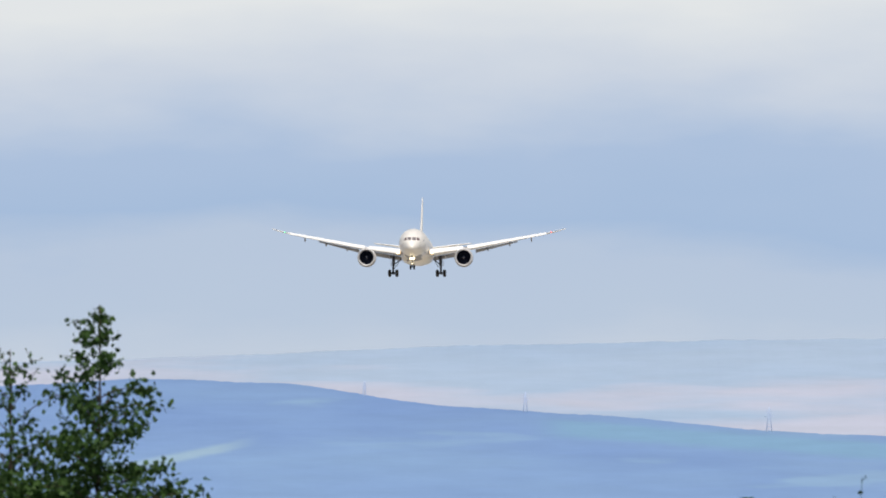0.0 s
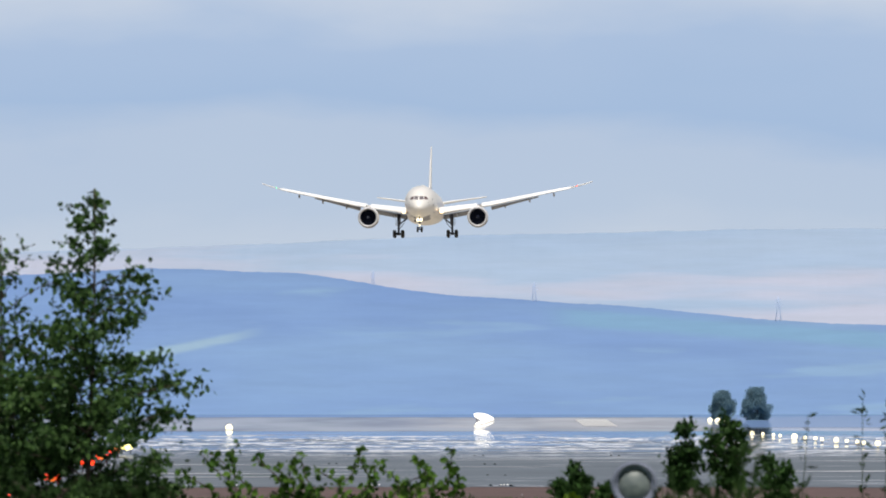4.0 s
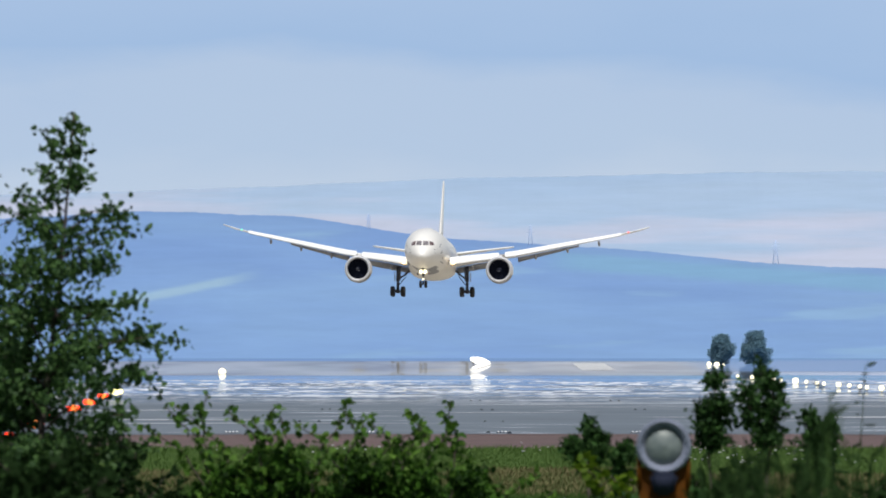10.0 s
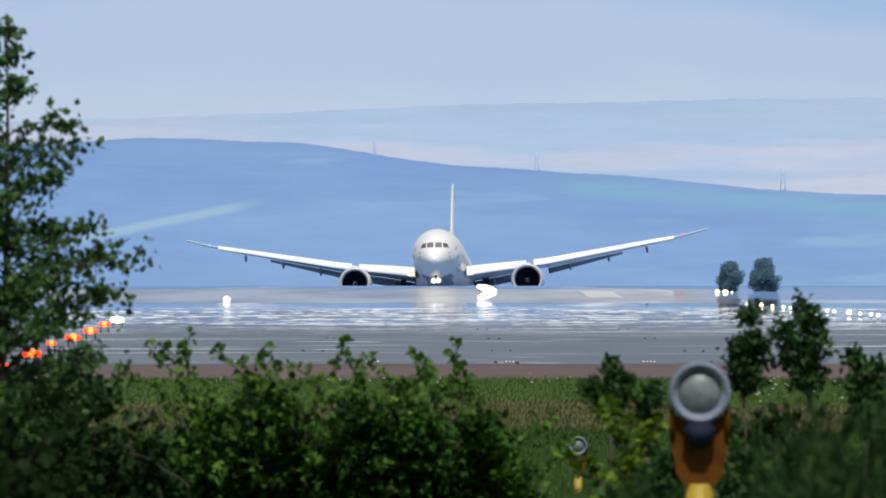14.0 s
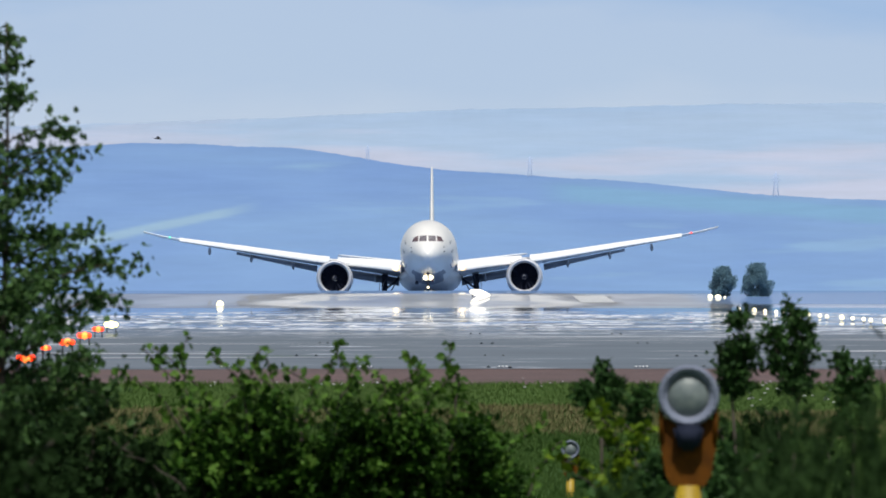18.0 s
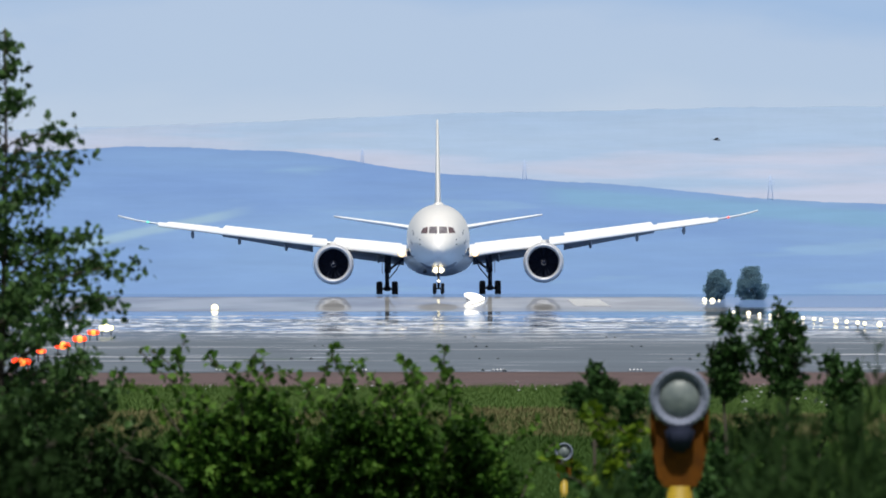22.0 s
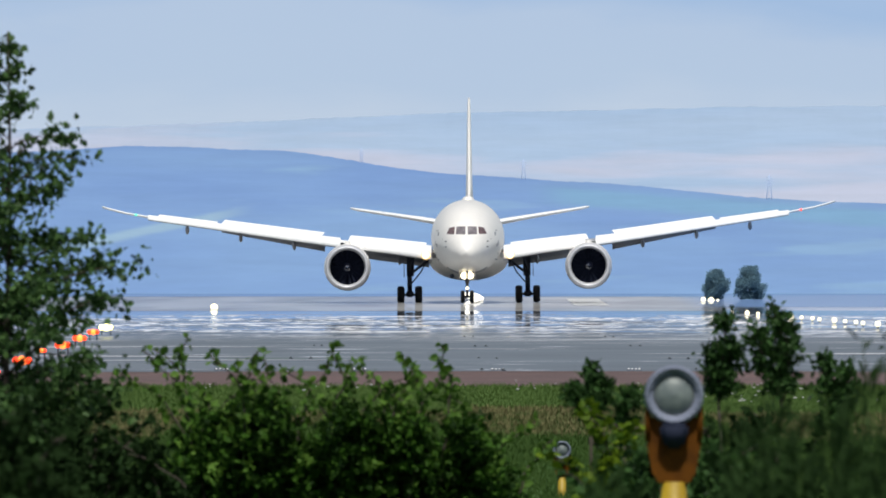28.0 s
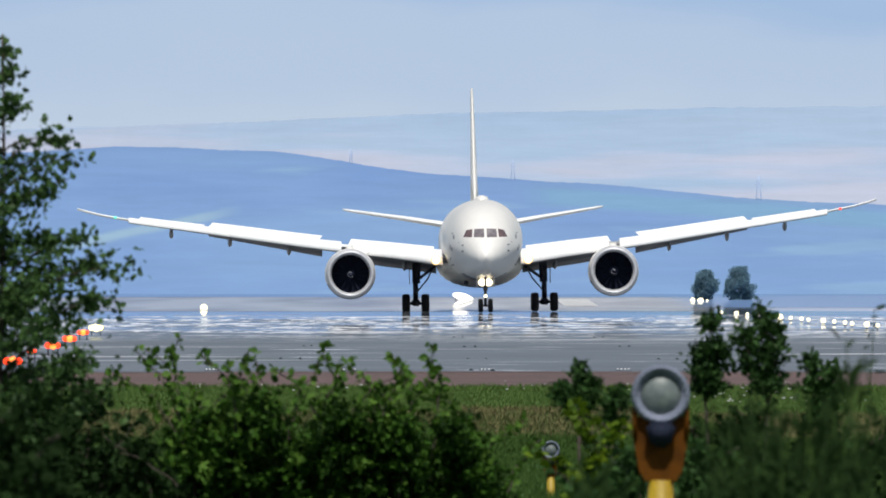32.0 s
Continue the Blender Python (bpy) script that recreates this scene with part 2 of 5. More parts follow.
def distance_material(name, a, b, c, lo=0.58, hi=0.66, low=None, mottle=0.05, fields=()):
    """Land far off, the haze of miles of air put into its colours: two tones in broad drifts, and long thin fields of a
    third.
    """
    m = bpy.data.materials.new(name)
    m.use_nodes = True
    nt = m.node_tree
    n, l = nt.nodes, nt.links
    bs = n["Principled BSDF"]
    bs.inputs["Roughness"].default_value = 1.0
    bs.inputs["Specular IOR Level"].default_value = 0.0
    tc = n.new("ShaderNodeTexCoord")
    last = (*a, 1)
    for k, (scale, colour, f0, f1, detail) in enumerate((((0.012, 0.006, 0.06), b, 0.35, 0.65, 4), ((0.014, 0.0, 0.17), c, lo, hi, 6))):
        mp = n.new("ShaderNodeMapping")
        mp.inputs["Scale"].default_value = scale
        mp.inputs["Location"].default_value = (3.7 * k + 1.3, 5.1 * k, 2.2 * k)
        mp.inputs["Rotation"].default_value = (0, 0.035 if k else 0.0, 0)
        l.new(tc.outputs["Object"], mp.inputs[0])
        z = n.new("ShaderNodeTexNoise")
        z.inputs["Scale"].default_value = 1
        z.inputs["Detail"].default_value = detail
        l.new(mp.outputs[0], z.inputs["Vector"])
        r = n.new("ShaderNodeMapRange")
        r.inputs["From Min"].default_value = f0
        r.inputs["From Max"].default_value = f1
        src = z.outputs["Fac"]
        if k and low is not None:
            sp = n.new("ShaderNodeSeparateXYZ")
            l.new(tc.outputs["Object"], sp.inputs[0])
            sh = n.new("ShaderNodeMapRange")
            for key, v in zip(("From Min", "From Max", "To Min", "To Max"), (low - 8, low + 5, 0.16, -0.16)):
                sh.inputs[key].default_value = v
            tilt = n.new("ShaderNodeMath")
            tilt.operation = "MULTIPLY_ADD"
            tilt.inputs[1].default_value = 0.045
            l.new(sp.outputs["X"], tilt.inputs[0])
            l.new(sp.outputs["Z"], tilt.inputs[2])
            l.new(tilt.outputs[0], sh.inputs["Value"])
            ad = n.new("ShaderNodeMath")
            l.new(src, ad.inputs[0])
            l.new(sh.outputs[0], ad.inputs[1])
            src = ad.outputs[0]
        l.new(src, r.inputs["Value"])
        x = n.new("ShaderNodeMix")
        x.data_type = "RGBA"
        l.new(r.outputs[0], x.inputs["Factor"])
        if k:
            l.new(last, x.inputs["A"])
        else:
            x.inputs["A"].default_value = last
        x.inputs["B"].default_value = (*colour, 1)
        last = x.outputs["Result"]
    def math_node(kind, a, b, c=None):
        o = n.new("ShaderNodeMath")
        o.operation = kind
        for k, value in enumerate((a, b, c)):
            if isinstance(value, (int, float)):
                o.inputs[k].default_value = value
            elif value is not None:
                l.new(value, o.inputs[k])
        return o.outputs[0]

    def fade(src, f0, f1, t0=0.0, t1=1.0):
        o = n.new("ShaderNodeMapRange")
        o.interpolation_type = "SMOOTHSTEP"
        for key, value in zip(("From Min", "From Max", "To Min", "To Max"), (f0, f1, t0, t1)):
            o.inputs[key].default_value = value
        l.new(src, o.inputs["Value"])
        return o.outputs[0]

    if fields:
        xyz = n.new("ShaderNodeSeparateXYZ")
        l.new(tc.outputs["Object"], xyz.inputs[0])
        ragged = n.new("ShaderNodeTexNoise")
        ragged.inputs["Scale"].default_value = 0.12
        ragged.inputs["Detail"].default_value = 5
        l.new(tc.outputs["Object"], ragged.inputs["Vector"])
    # strips of pasture: from x0 to x1, along z = z0 + rise * x, that thick, in that colour
    for x0, x1, z0, rise, thick, colour in fields:
        off = math_node("ABSOLUTE", math_node("SUBTRACT", math_node("MULTIPLY_ADD", xyz.outputs["X"], -rise, xyz.outputs["Z"]), z0), 0.0)
        off = math_node("MULTIPLY_ADD", ragged.outputs["Fac"], 0.6 * thick, off)
        mask = math_node("MULTIPLY", fade(off, 0.55 * thick, 1.25 * thick, 1.0, 0.0), math_node("MULTIPLY", fade(xyz.outputs["X"], x0, x0 + 12), fade(xyz.outputs["X"], x1 - 12, x1, 1.0, 0.0)))
        x = n.new("ShaderNodeMix")
        x.data_type = "RGBA"
        l.new(mask, x.inputs["Factor"])
        l.new(last, x.inputs["A"])
        x.inputs["B"].default_value = (*colour, 1)
        last = x.outputs["Result"]
    mp = n.new("ShaderNodeMapping")
    mp.inputs["Scale"].default_value = (0.05, 0.02, 0.45)
    mp.inputs["Rotation"].default_value = (0, 0.05, 0)
    l.new(tc.outputs["Object"], mp.inputs[0])
    z = n.new("ShaderNodeTexNoise")
    z.inputs["Scale"].default_value = 1
    z.inputs["Detail"].default_value = 7
    z.inputs["Roughness"].default_value = 0.62
    l.new(mp.outputs[0], z.inputs["Vector"])
    r = n.new("ShaderNodeMapRange")
    for key, v in zip(("From Min", "From Max", "To Min", "To Max"), (0.3, 0.7, 1 - mottle, 1 + mottle)):
        r.inputs[key].default_value = v
    l.new(z.outputs["Fac"], r.inputs["Value"])
    sc = n.new("ShaderNodeVectorMath")
    sc.operation = "SCALE"
    l.new(last, sc.inputs[0])
    l.new(r.outputs[0], sc.inputs["Scale"])
    l.new(sc.outputs[0], bs.inputs["Base Color"])
    return m


M = dict(
    asphalt=runway_material(),
    grass=mat("grass_ground", (0.046, 0.101, 0.024), (0.050, 0.088, 0.026), 0.9, 0.05, 0.2, spec=0.06, stretch=(1.0, 0.25, 1)),
    # pale ground past the crest, out of view, that throws light upwards
    stubble=mat("bounce_ground", (0.46, 0.41, 0.33), (0.36, 0.32, 0.26), 0.9, 0.02, 0.15),
    clay=mat("red_clay", (0.146, 0.099, 0.096), (0.100, 0.077, 0.079), 0.95, 0.16, 0.35, spec=0.1),
    # the hills' blue is distance haze mixed into their base colours
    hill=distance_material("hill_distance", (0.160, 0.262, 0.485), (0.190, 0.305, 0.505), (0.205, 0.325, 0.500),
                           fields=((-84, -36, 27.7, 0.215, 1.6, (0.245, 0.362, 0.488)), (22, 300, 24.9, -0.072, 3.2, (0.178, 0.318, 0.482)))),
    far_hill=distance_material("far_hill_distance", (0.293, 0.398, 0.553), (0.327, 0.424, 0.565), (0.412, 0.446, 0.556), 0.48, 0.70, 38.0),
    # steel and far leaves hold the haze of distance in their colour
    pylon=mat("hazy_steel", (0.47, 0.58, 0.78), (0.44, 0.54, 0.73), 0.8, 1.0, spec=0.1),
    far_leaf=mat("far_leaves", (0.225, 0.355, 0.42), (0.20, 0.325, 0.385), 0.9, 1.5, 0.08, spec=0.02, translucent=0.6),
    birch=mat("birch_leaves", (0.064, 0.126, 0.036), (0.022, 0.050, 0.017), 0.5, 1.2, 0.2, spec=0.12, translucent=0.22, per="island"),
    hazel=mat("hazel_leaves", (0.038, 0.096, 0.011), (0.008, 0.023, 0.004), 0.6, 1.6, 0.2, spec=0.08, translucent=0.17, per="island"),
    young_leaf=mat("young_hazel_leaves", (0.095, 0.185, 0.028), (0.04, 0.10, 0.014), 0.55, 2.0, 0.2, spec=0.12, translucent=0.3, per="island"),
    oak=mat("sapling_leaves", (0.044, 0.100, 0.026), (0.013, 0.034, 0.010), 0.5, 2.0, 0.2, spec=0.12, translucent=0.25, per="island"),
    yellow_leaf=mat("yellowish_leaves", (0.135, 0.205, 0.012), (0.040, 0.085, 0.006), 0.55, 2.0, 0.2, spec=0.12, translucent=0.3, per="island"),
    blade=mat("grass_blades", (0.082, 0.140, 0.029), (0.054, 0.104, 0.022), 0.7, 0.3, 0.2, spec=0.2, translucent=0.25, per="island"),
    rough_blade=mat("rough_grass_blades", (0.052, 0.095, 0.022), (0.034, 0.070, 0.016), 0.8, 0.12, 0.2, spec=0.1, translucent=0.25, per="island"),
    dry=mat("dry_grass", (0.150, 0.124, 0.060), (0.085, 0.092, 0.034), 0.8, 0.4, 0.2, spec=0.2, translucent=0.2, per="island"),
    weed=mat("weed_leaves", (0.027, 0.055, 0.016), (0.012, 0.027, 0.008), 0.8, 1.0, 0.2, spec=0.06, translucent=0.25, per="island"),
    # leaves of the dark thickets, their shade put into the colour
    bramble=mat("shaded_leaves", (0.017, 0.037, 0.011), (0.009, 0.020, 0.006), 0.8, 1.0, 0.2, spec=0.04, translucent=0.1, per="island"),
    bark=mat("bark", (0.07, 0.055, 0.042), (0.035, 0.028, 0.022), 0.9, 6.0, 0.3, bump=0.4),
    white=mat("white_paint", (0.83, 0.81, 0.775), (0.77, 0.755, 0.73), 0.32, 0.25, 0.03),
    wing_white=mat("wing_paint", (0.92, 0.92, 0.92), (0.86, 0.87, 0.88), 0.5, 0.3, 0.04),
    # grey of flaps and fairings; on wings, belly and nacelles it also holds shade
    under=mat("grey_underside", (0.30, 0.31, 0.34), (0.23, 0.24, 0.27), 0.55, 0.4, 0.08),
    alu=mat("bare_aluminium", (0.62, 0.63, 0.66), (0.50, 0.51, 0.55), 0.5, 1.2, 0.08, metal=0.35),
    dark=mat("dark_inlet", (0.022, 0.027, 0.05), (0.015, 0.019, 0.035), 0.8, 1.0, spec=0.08),
    blade_metal=mat("fan_blades", (0.014, 0.018, 0.034), (0.009, 0.012, 0.024), 0.8, 2.0, spec=0.08),
    tyre=mat("tyre_rubber", (0.022, 0.022, 0.024), (0.014, 0.014, 0.015), 0.8, 3.0, 0.2),
    strut=mat("gear_steel", (0.085, 0.095, 0.125), (0.05, 0.056, 0.075), 0.45, 3.0, 0.1, metal=0.3),
    rim=mat("wheel_rim", (0.45, 0.46, 0.48), None, 0.4, 3.0, metal=0.6),
    glass=mat("cockpit_glass", (0.26, 0.24, 0.25), (0.13, 0.11, 0.125), 0.12, 1.6),
    side_glass=mat("tinted_cockpit_glass", (0.19, 0.125, 0.125), (0.12, 0.085, 0.09), 0.12, 1.6),
    marking=mat("runway_paint", (0.62, 0.63, 0.64), (0.44, 0.45, 0.46), 0.7, 0.3, 0.25),
    mark=mat("grey_mark", (0.5, 0.5, 0.5), None, 0.5, 2.0),
    orange=mat("orange_paint", (0.125, 0.043, 0.002), (0.055, 0.019, 0.002), 0.75, 7.0, 0.2, spec=0.12),
    yellow=mat("yellow_paint", (0.40, 0.28, 0.012), (0.27, 0.17, 0.010), 0.5, 5.0, 0.15),
    housing=mat("grey_housing", (0.19, 0.215, 0.29), (0.13, 0.15, 0.21), 0.7, 8.0, 0.1, metal=0.1),
    lens=mat("frosted_lens", (0.17, 0.20, 0.195), (0.10, 0.125, 0.13), 0.5, 14.0, 0.12),
    lamp=glow("landing_light", (1.0, 0.86, 0.58), 3.0),
    # warm halo round the wing-root lamps, given a glow of its own
    lamp_halo=glow("landing_halo", (1.0, 0.66, 0.30), 0.95),
    white_glow=glow("white_light", (1.0, 0.90, 0.62), 1.7),
    dazzle=glow("dazzling_light", (1.0, 0.94, 0.82), 1.6),
    red_glow=glow("red_light", (1.0, 0.045, 0.008), 3.0),
    hot_glow=glow("hot_red_light", (1.0, 0.24, 0.04), 2.4),
    yellow_glow=glow("yellow_light", (1.0, 0.9, 0.35), 3.5),
    green_glow=glow("green_light", (0.05, 0.8, 0.4), 2.0),
    beacon_red=mat("red_beacon_glass", (0.55, 0.03, 0.025), (0.40, 0.02, 0.02), 0.2, 5.0),
    black=mat("black_feather", (0.02, 0.02, 0.022), None, 0.7, 5.0),
)


# ---- mesh helpers
def mesh_of(name, verts, faces, material, smooth=False):
    me = bpy.data.meshes.new(name)
    me.from_pydata([tuple(v) for v in verts], [], [tuple(f) for f in faces])
    me.materials.append(material)
    if smooth:
        me.polygons.foreach_set("use_smooth", [True] * len(me.polygons))
    me.update()
    return me


def part(name, bm, material, parent, label="", smooth=True):
    me = bpy.data.meshes.new(name)
    bm.to_mesh(me)
    bm.free()
    me.materials.append(material)
    if smooth:
        me.polygons.foreach_set("use_smooth", [True] * len(me.polygons))
    ob = new(name, me)
    ob.parent = parent
    if label:
        tagged(ob, label)
    return ob


def raw_part(name, verts, faces, material, parent, label="", smooth=True):
    ob = new(name, mesh_of(name, verts, faces, material, smooth))
    ob.parent = parent
    if label:
        tagged(ob, label)
    return ob


def loft(rings, closed=True, caps=True):
    """Vertices and faces through rings of equal count."""
    k = len(rings[0])
    v = [p for r in rings for p in r]
    f = []
    for i in range(len(rings) - 1):
        for j in range(k if closed else k - 1):
            a, b = i * k + j, i * k + (j + 1) % k
            f.append((a, b, b + k, a + k))
    if caps and closed:
        f.append(tuple(range(k - 1, -1, -1)))
        f.append(tuple(range((len(rings) - 1) * k, len(rings) * k)))
    return v, f


def tube(points, radii, k=8):
    """A tapered tube along points."""
    pts = [Vector(p) for p in points]
    rings = []
    for i, p in enumerate(pts):
        d = (pts[min(i + 1, len(pts) - 1)] - pts[max(i - 1, 0)]).normalized()
        u = d.cross(Vector((0, 0, 1)) if abs(d.z) < 0.9 else Vector((1, 0, 0))).normalized()
        w = d.cross(u)
        rings.append([p + radii[i] * (math.cos(a) * u + math.sin(a) * w) for a in [2 * math.pi * j / k for j in range(k)]])
    return loft(rings)


def merge(*pieces):
    v, f = [], []
    for pv, pf in pieces:
        o = len(v)
        v += list(pv)
        f += [tuple(i + o for i in q) for q in pf]
    return v, f


def lathe_y(profile, centre, k=40):
    """Turn (y, r) round an axis along y through centre."""
    cx, cy, cz = centre
    return loft([[(cx + r * math.cos(a), cy + y, cz + r * math.sin(a)) for a in [2 * math.pi * j / k for j in range(k)]] for y, r in profile], caps=False)


def block(cx, cy, cz, sx, sy, sz, bevel=0.0, taper=1.0):
    """A bevelled box as a bmesh; taper scales its top."""
    bm = bmesh.new()
    bmesh.ops.create_cube(bm, size=1)
    for v in bm.verts:
        s = taper if v.co.z > 0 else 1
        v.co = Vector((cx + v.co.x * sx * s, cy + v.co.y * sy * s, cz + v.co.z * sz))
    if bevel:
        bmesh.ops.bevel(bm, geom=bm.edges[:], offset=bevel, segments=2, affect="EDGES")
    return bm


def leaf_cloud(centres, size, rng, droop=0.3, aspect=0.75, up=0.0):
    """One folded, pointed leaf of six vertices at each centre; its stalk end lies at the centre."""
    c = np.asarray(centres, float)
    k = len(c)
    along = rng.normal(size=(k, 3))
    along[:, 2] -= droop
    along /= np.linalg.norm(along, axis=1)[:, None]
    nrm = rng.normal(size=(k, 3))
    nrm[:, 2] += up
    side = np.cross(along, nrm)
    side /= np.linalg.norm(side, axis=1)[:, None]
    nrm = np.cross(side, along)
    s = (size * rng.uniform(0.6, 1.3, k))[:, None]
    w = s * aspect * 0.5
    p0 = c
    p1 = c + along * s * 0.35 + side * w + nrm * s * 0.12
    p2 = c + along * s * 0.72 + side * w * 0.72 + nrm * s * 0.08
    p3 = c + along * s
    p4 = c + along * s * 0.72 - side * w * 0.72 + nrm * s * 0.08
    p5 = c + along * s * 0.35 - side * w + nrm * s * 0.12
    v = np.stack([p0, p1, p2, p3, p4, p5], 1).reshape(-1, 3)
    b = np.arange(k)[:, None] * 6
    f = np.concatenate([b + np.array([[0, 1, 2, 3]]), b + np.array([[0, 3, 4, 5]])]).tolist()
    return v.tolist(), f


# ---- the lie of the land
KNOT_Y = (-200, 250, 600, 1000, 1300, 1515, 1654, 1779, 1840, 1900, 1941, 2000, 2042, 2102, 2174, 2220, 2312, 2362, 2430, 2700, 3500, 5000)
KNOT_Z = (0, 0, 0.05, 0.2, 0.32, 0.72, 1.25, 1.76, 1.9, 1.74, 1.38, 0.72, 0.25, -0.4, -1.15, -1.48, -1.48, -1.3, -1.0, -0.3, 0, 0)


def level(y):
    """Height of the ground at y: a long hump with its crest at 1840 m and a dip behind it."""
    h = [b - a for a, b in zip(KNOT_Y, KNOT_Y[1:])]
    g = [(b - a) / c for a, b, c in zip(KNOT_Z, KNOT_Z[1:], h)]
    i = 0
    while i < len(h) - 1 and y > KNOT_Y[i + 1]:
        i += 1

    def slope(j):
        if j in (0, len(h)) or g[j - 1] * g[j] <= 0:
            return 0.0
        return 2 / (1 / g[j - 1] + 1 / g[j])

    u = (y - KNOT_Y[i]) / h[i]
    return ((1 + 2 * u) * (1 - u) ** 2 * KNOT_Z[i] + u * (1 - u) ** 2 * h[i] * slope(i)
            + u * u * (3 - 2 * u) * KNOT_Z[i + 1] + u * u * (u - 1) * h[i] * slope(i + 1))


def spot(px, py, d):
    """The point d metres ahead that lies px to the right of and py below the runway's vanishing point, in units of 1/36000 rad."""
    return Vector((px / F * d, d, EYE - py / F * d))


def sheet(name, xs, ys, lift, material, label, category):
    def swell(x, y):
        """Slight unevenness of the pavement, some millimetres."""
        if name != "runway":
            return 0.0
        return (0.0015 + 0.036 * max(0.0, min(1.0, (1500 - y) / 250))) * noise.noise(Vector((x / 13, y / 13, 7)))

    v = [(x, y, level(y) + lift + swell(x, y)) for y in ys for x in xs]
    k = len(xs)
    f = [(i * k + j, i * k + j + 1, (i + 1) * k + j + 1, (i + 1) * k + j) for i in range(len(ys) - 1) for j in range(k - 1)]
    return tagged(new(name, mesh_of(name, v, f, material, True)), label, category, kind="structure")


GROUND_Y = [-200, -100, 0, 100, 200, 250] + list(range(270, 3500, 20)) + list(range(3500, 4960, 120))
sheet("ground", [-700, -300, -150, -80, -40, 0, 40, 80, 150, 300, 700], GROUND_Y, 0.0, M["grass"], "rough green and brown airfield grass", "ground")
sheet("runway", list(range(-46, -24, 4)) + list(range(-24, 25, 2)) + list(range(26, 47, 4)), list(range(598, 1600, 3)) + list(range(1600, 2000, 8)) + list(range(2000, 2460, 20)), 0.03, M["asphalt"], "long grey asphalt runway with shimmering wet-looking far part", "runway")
# unseen pale ground behind the crest, added to light the airliner's belly
sheet("far_field", [-600, -200, -60, 60, 200, 600], list(range(2450, 3310, 40)) + [3400, 3700, 4000, 4300], 0.05, M["stubble"], "unseen pale ground added to bounce light up at the airliner", "ground")
sheet("clay_strip", [-60, -30, 0, 30, 60], list(range(500, 606, 5)), 0.02, M["clay"], "bare reddish clay strip before the runway end", "ground")


# ---- distance
def ridge(name, base_y, top_y, crest, material, label, waves, base_z=-6):
    """A hill that rises from base_y to its crest line at top_y; crest: (px, height) on the skyline."""
    xs = np.concatenate([np.linspace(-900, -121, 80), np.linspace(-120, 120, 301), np.linspace(121, 900, 80)])
    cx = [p / F * top_y for p, _ in crest]
    cz = [EYE + h / F * top_y for _, h in crest]
    top = np.interp(xs, cx, cz)
    ker = np.hanning(27) / np.hanning(27).sum()
    top[80:-80] = np.convolve(top, ker, "same")[80:-80]
    top += [0.45 * noise.noise(Vector((a / 31, waves, 0))) + 0.25 * noise.noise(Vector((a / 12, waves, 4))) + 0.16 * noise.noise(Vector((a / 1.7, waves, 9))) for a in xs]
    rows = 26
    v = []
    for i in range(rows + 1):
        u = i / rows
        y = base_y + (top_y - base_y) * u
        for x, t in zip(xs, top):
            w = 1 - (1 - u) ** 1.35
            z = base_z + (t - base_z) * w + waves * math.sin(math.pi * u) * noise.noise(Vector((x / 130, y / 160, 3)))
            v.append((x, y, z))
    k = len(xs)
    for back, drop in ((25, 0.3), (50, 0.8)):
        v += [(x, top_y + back, t - drop) for x, t in zip(xs, top)]
    v += [(x, top_y + 90, base_z) for x in xs]
    f = [(i * k + j, i * k + j + 1, (i + 1) * k + j + 1, (i + 1) * k + j) for i in range(rows + 3) for j in range(k - 1)]
    return tagged(new(name, mesh_of(name, v, f, material, True)), label, "hill", kind="structure")


NEAR_CREST = [(-7000, 150), (-1500, 215), (-900, 228), (-606, 243), (-551, 250), (-366, 243), (-236, 240), (-126, 221), (-6, 203), (134, 194), (324, 181), (434, 171),
              (584, 158), (802, 146), (1500, 120), (7000, 60)]
FAR_CREST = [(-7000, 190), (-1500, 252), (-766, 279), (-416, 287), (-266, 294), (-66, 301), (234, 311), (534, 317), (802, 320), (1500, 324), (7000, 246)]
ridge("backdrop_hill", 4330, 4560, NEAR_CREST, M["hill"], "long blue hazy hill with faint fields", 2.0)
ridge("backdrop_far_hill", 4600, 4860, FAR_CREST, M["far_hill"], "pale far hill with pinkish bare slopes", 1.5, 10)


def make_pylon(base, height):
    ob = tagged(new("pylon"), "hazy steel lattice power pylon on the ridge", "pylon", "pylons on the ridge")
    ob.location = base
    w = height * 0.13
    for sx in (-1, 1):
        for sy in (-1, 1):
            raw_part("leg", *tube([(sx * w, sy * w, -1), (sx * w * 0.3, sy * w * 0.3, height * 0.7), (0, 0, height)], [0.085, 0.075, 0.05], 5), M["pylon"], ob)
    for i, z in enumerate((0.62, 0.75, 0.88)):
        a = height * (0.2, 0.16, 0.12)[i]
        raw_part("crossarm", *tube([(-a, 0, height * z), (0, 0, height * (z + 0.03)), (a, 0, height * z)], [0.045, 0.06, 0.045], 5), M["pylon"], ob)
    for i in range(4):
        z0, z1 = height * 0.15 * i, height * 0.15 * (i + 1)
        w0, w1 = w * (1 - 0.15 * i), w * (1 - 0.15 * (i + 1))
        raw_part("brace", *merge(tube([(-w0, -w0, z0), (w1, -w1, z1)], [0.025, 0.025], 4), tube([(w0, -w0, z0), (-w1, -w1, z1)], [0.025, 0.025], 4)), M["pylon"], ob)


def on_ridge(px):
    h = np.interp(px, [p for p, _ in NEAR_CREST], [q for _, q in NEAR_CREST])
    return Vector((px / F * 4555, 4555, EYE + h / F * 4555 - 0.4))


for px, tall in ((-112, 3.6), (175, 4.6), (610, 5.6)):
    make_pylon(on_ridge(px), tall)


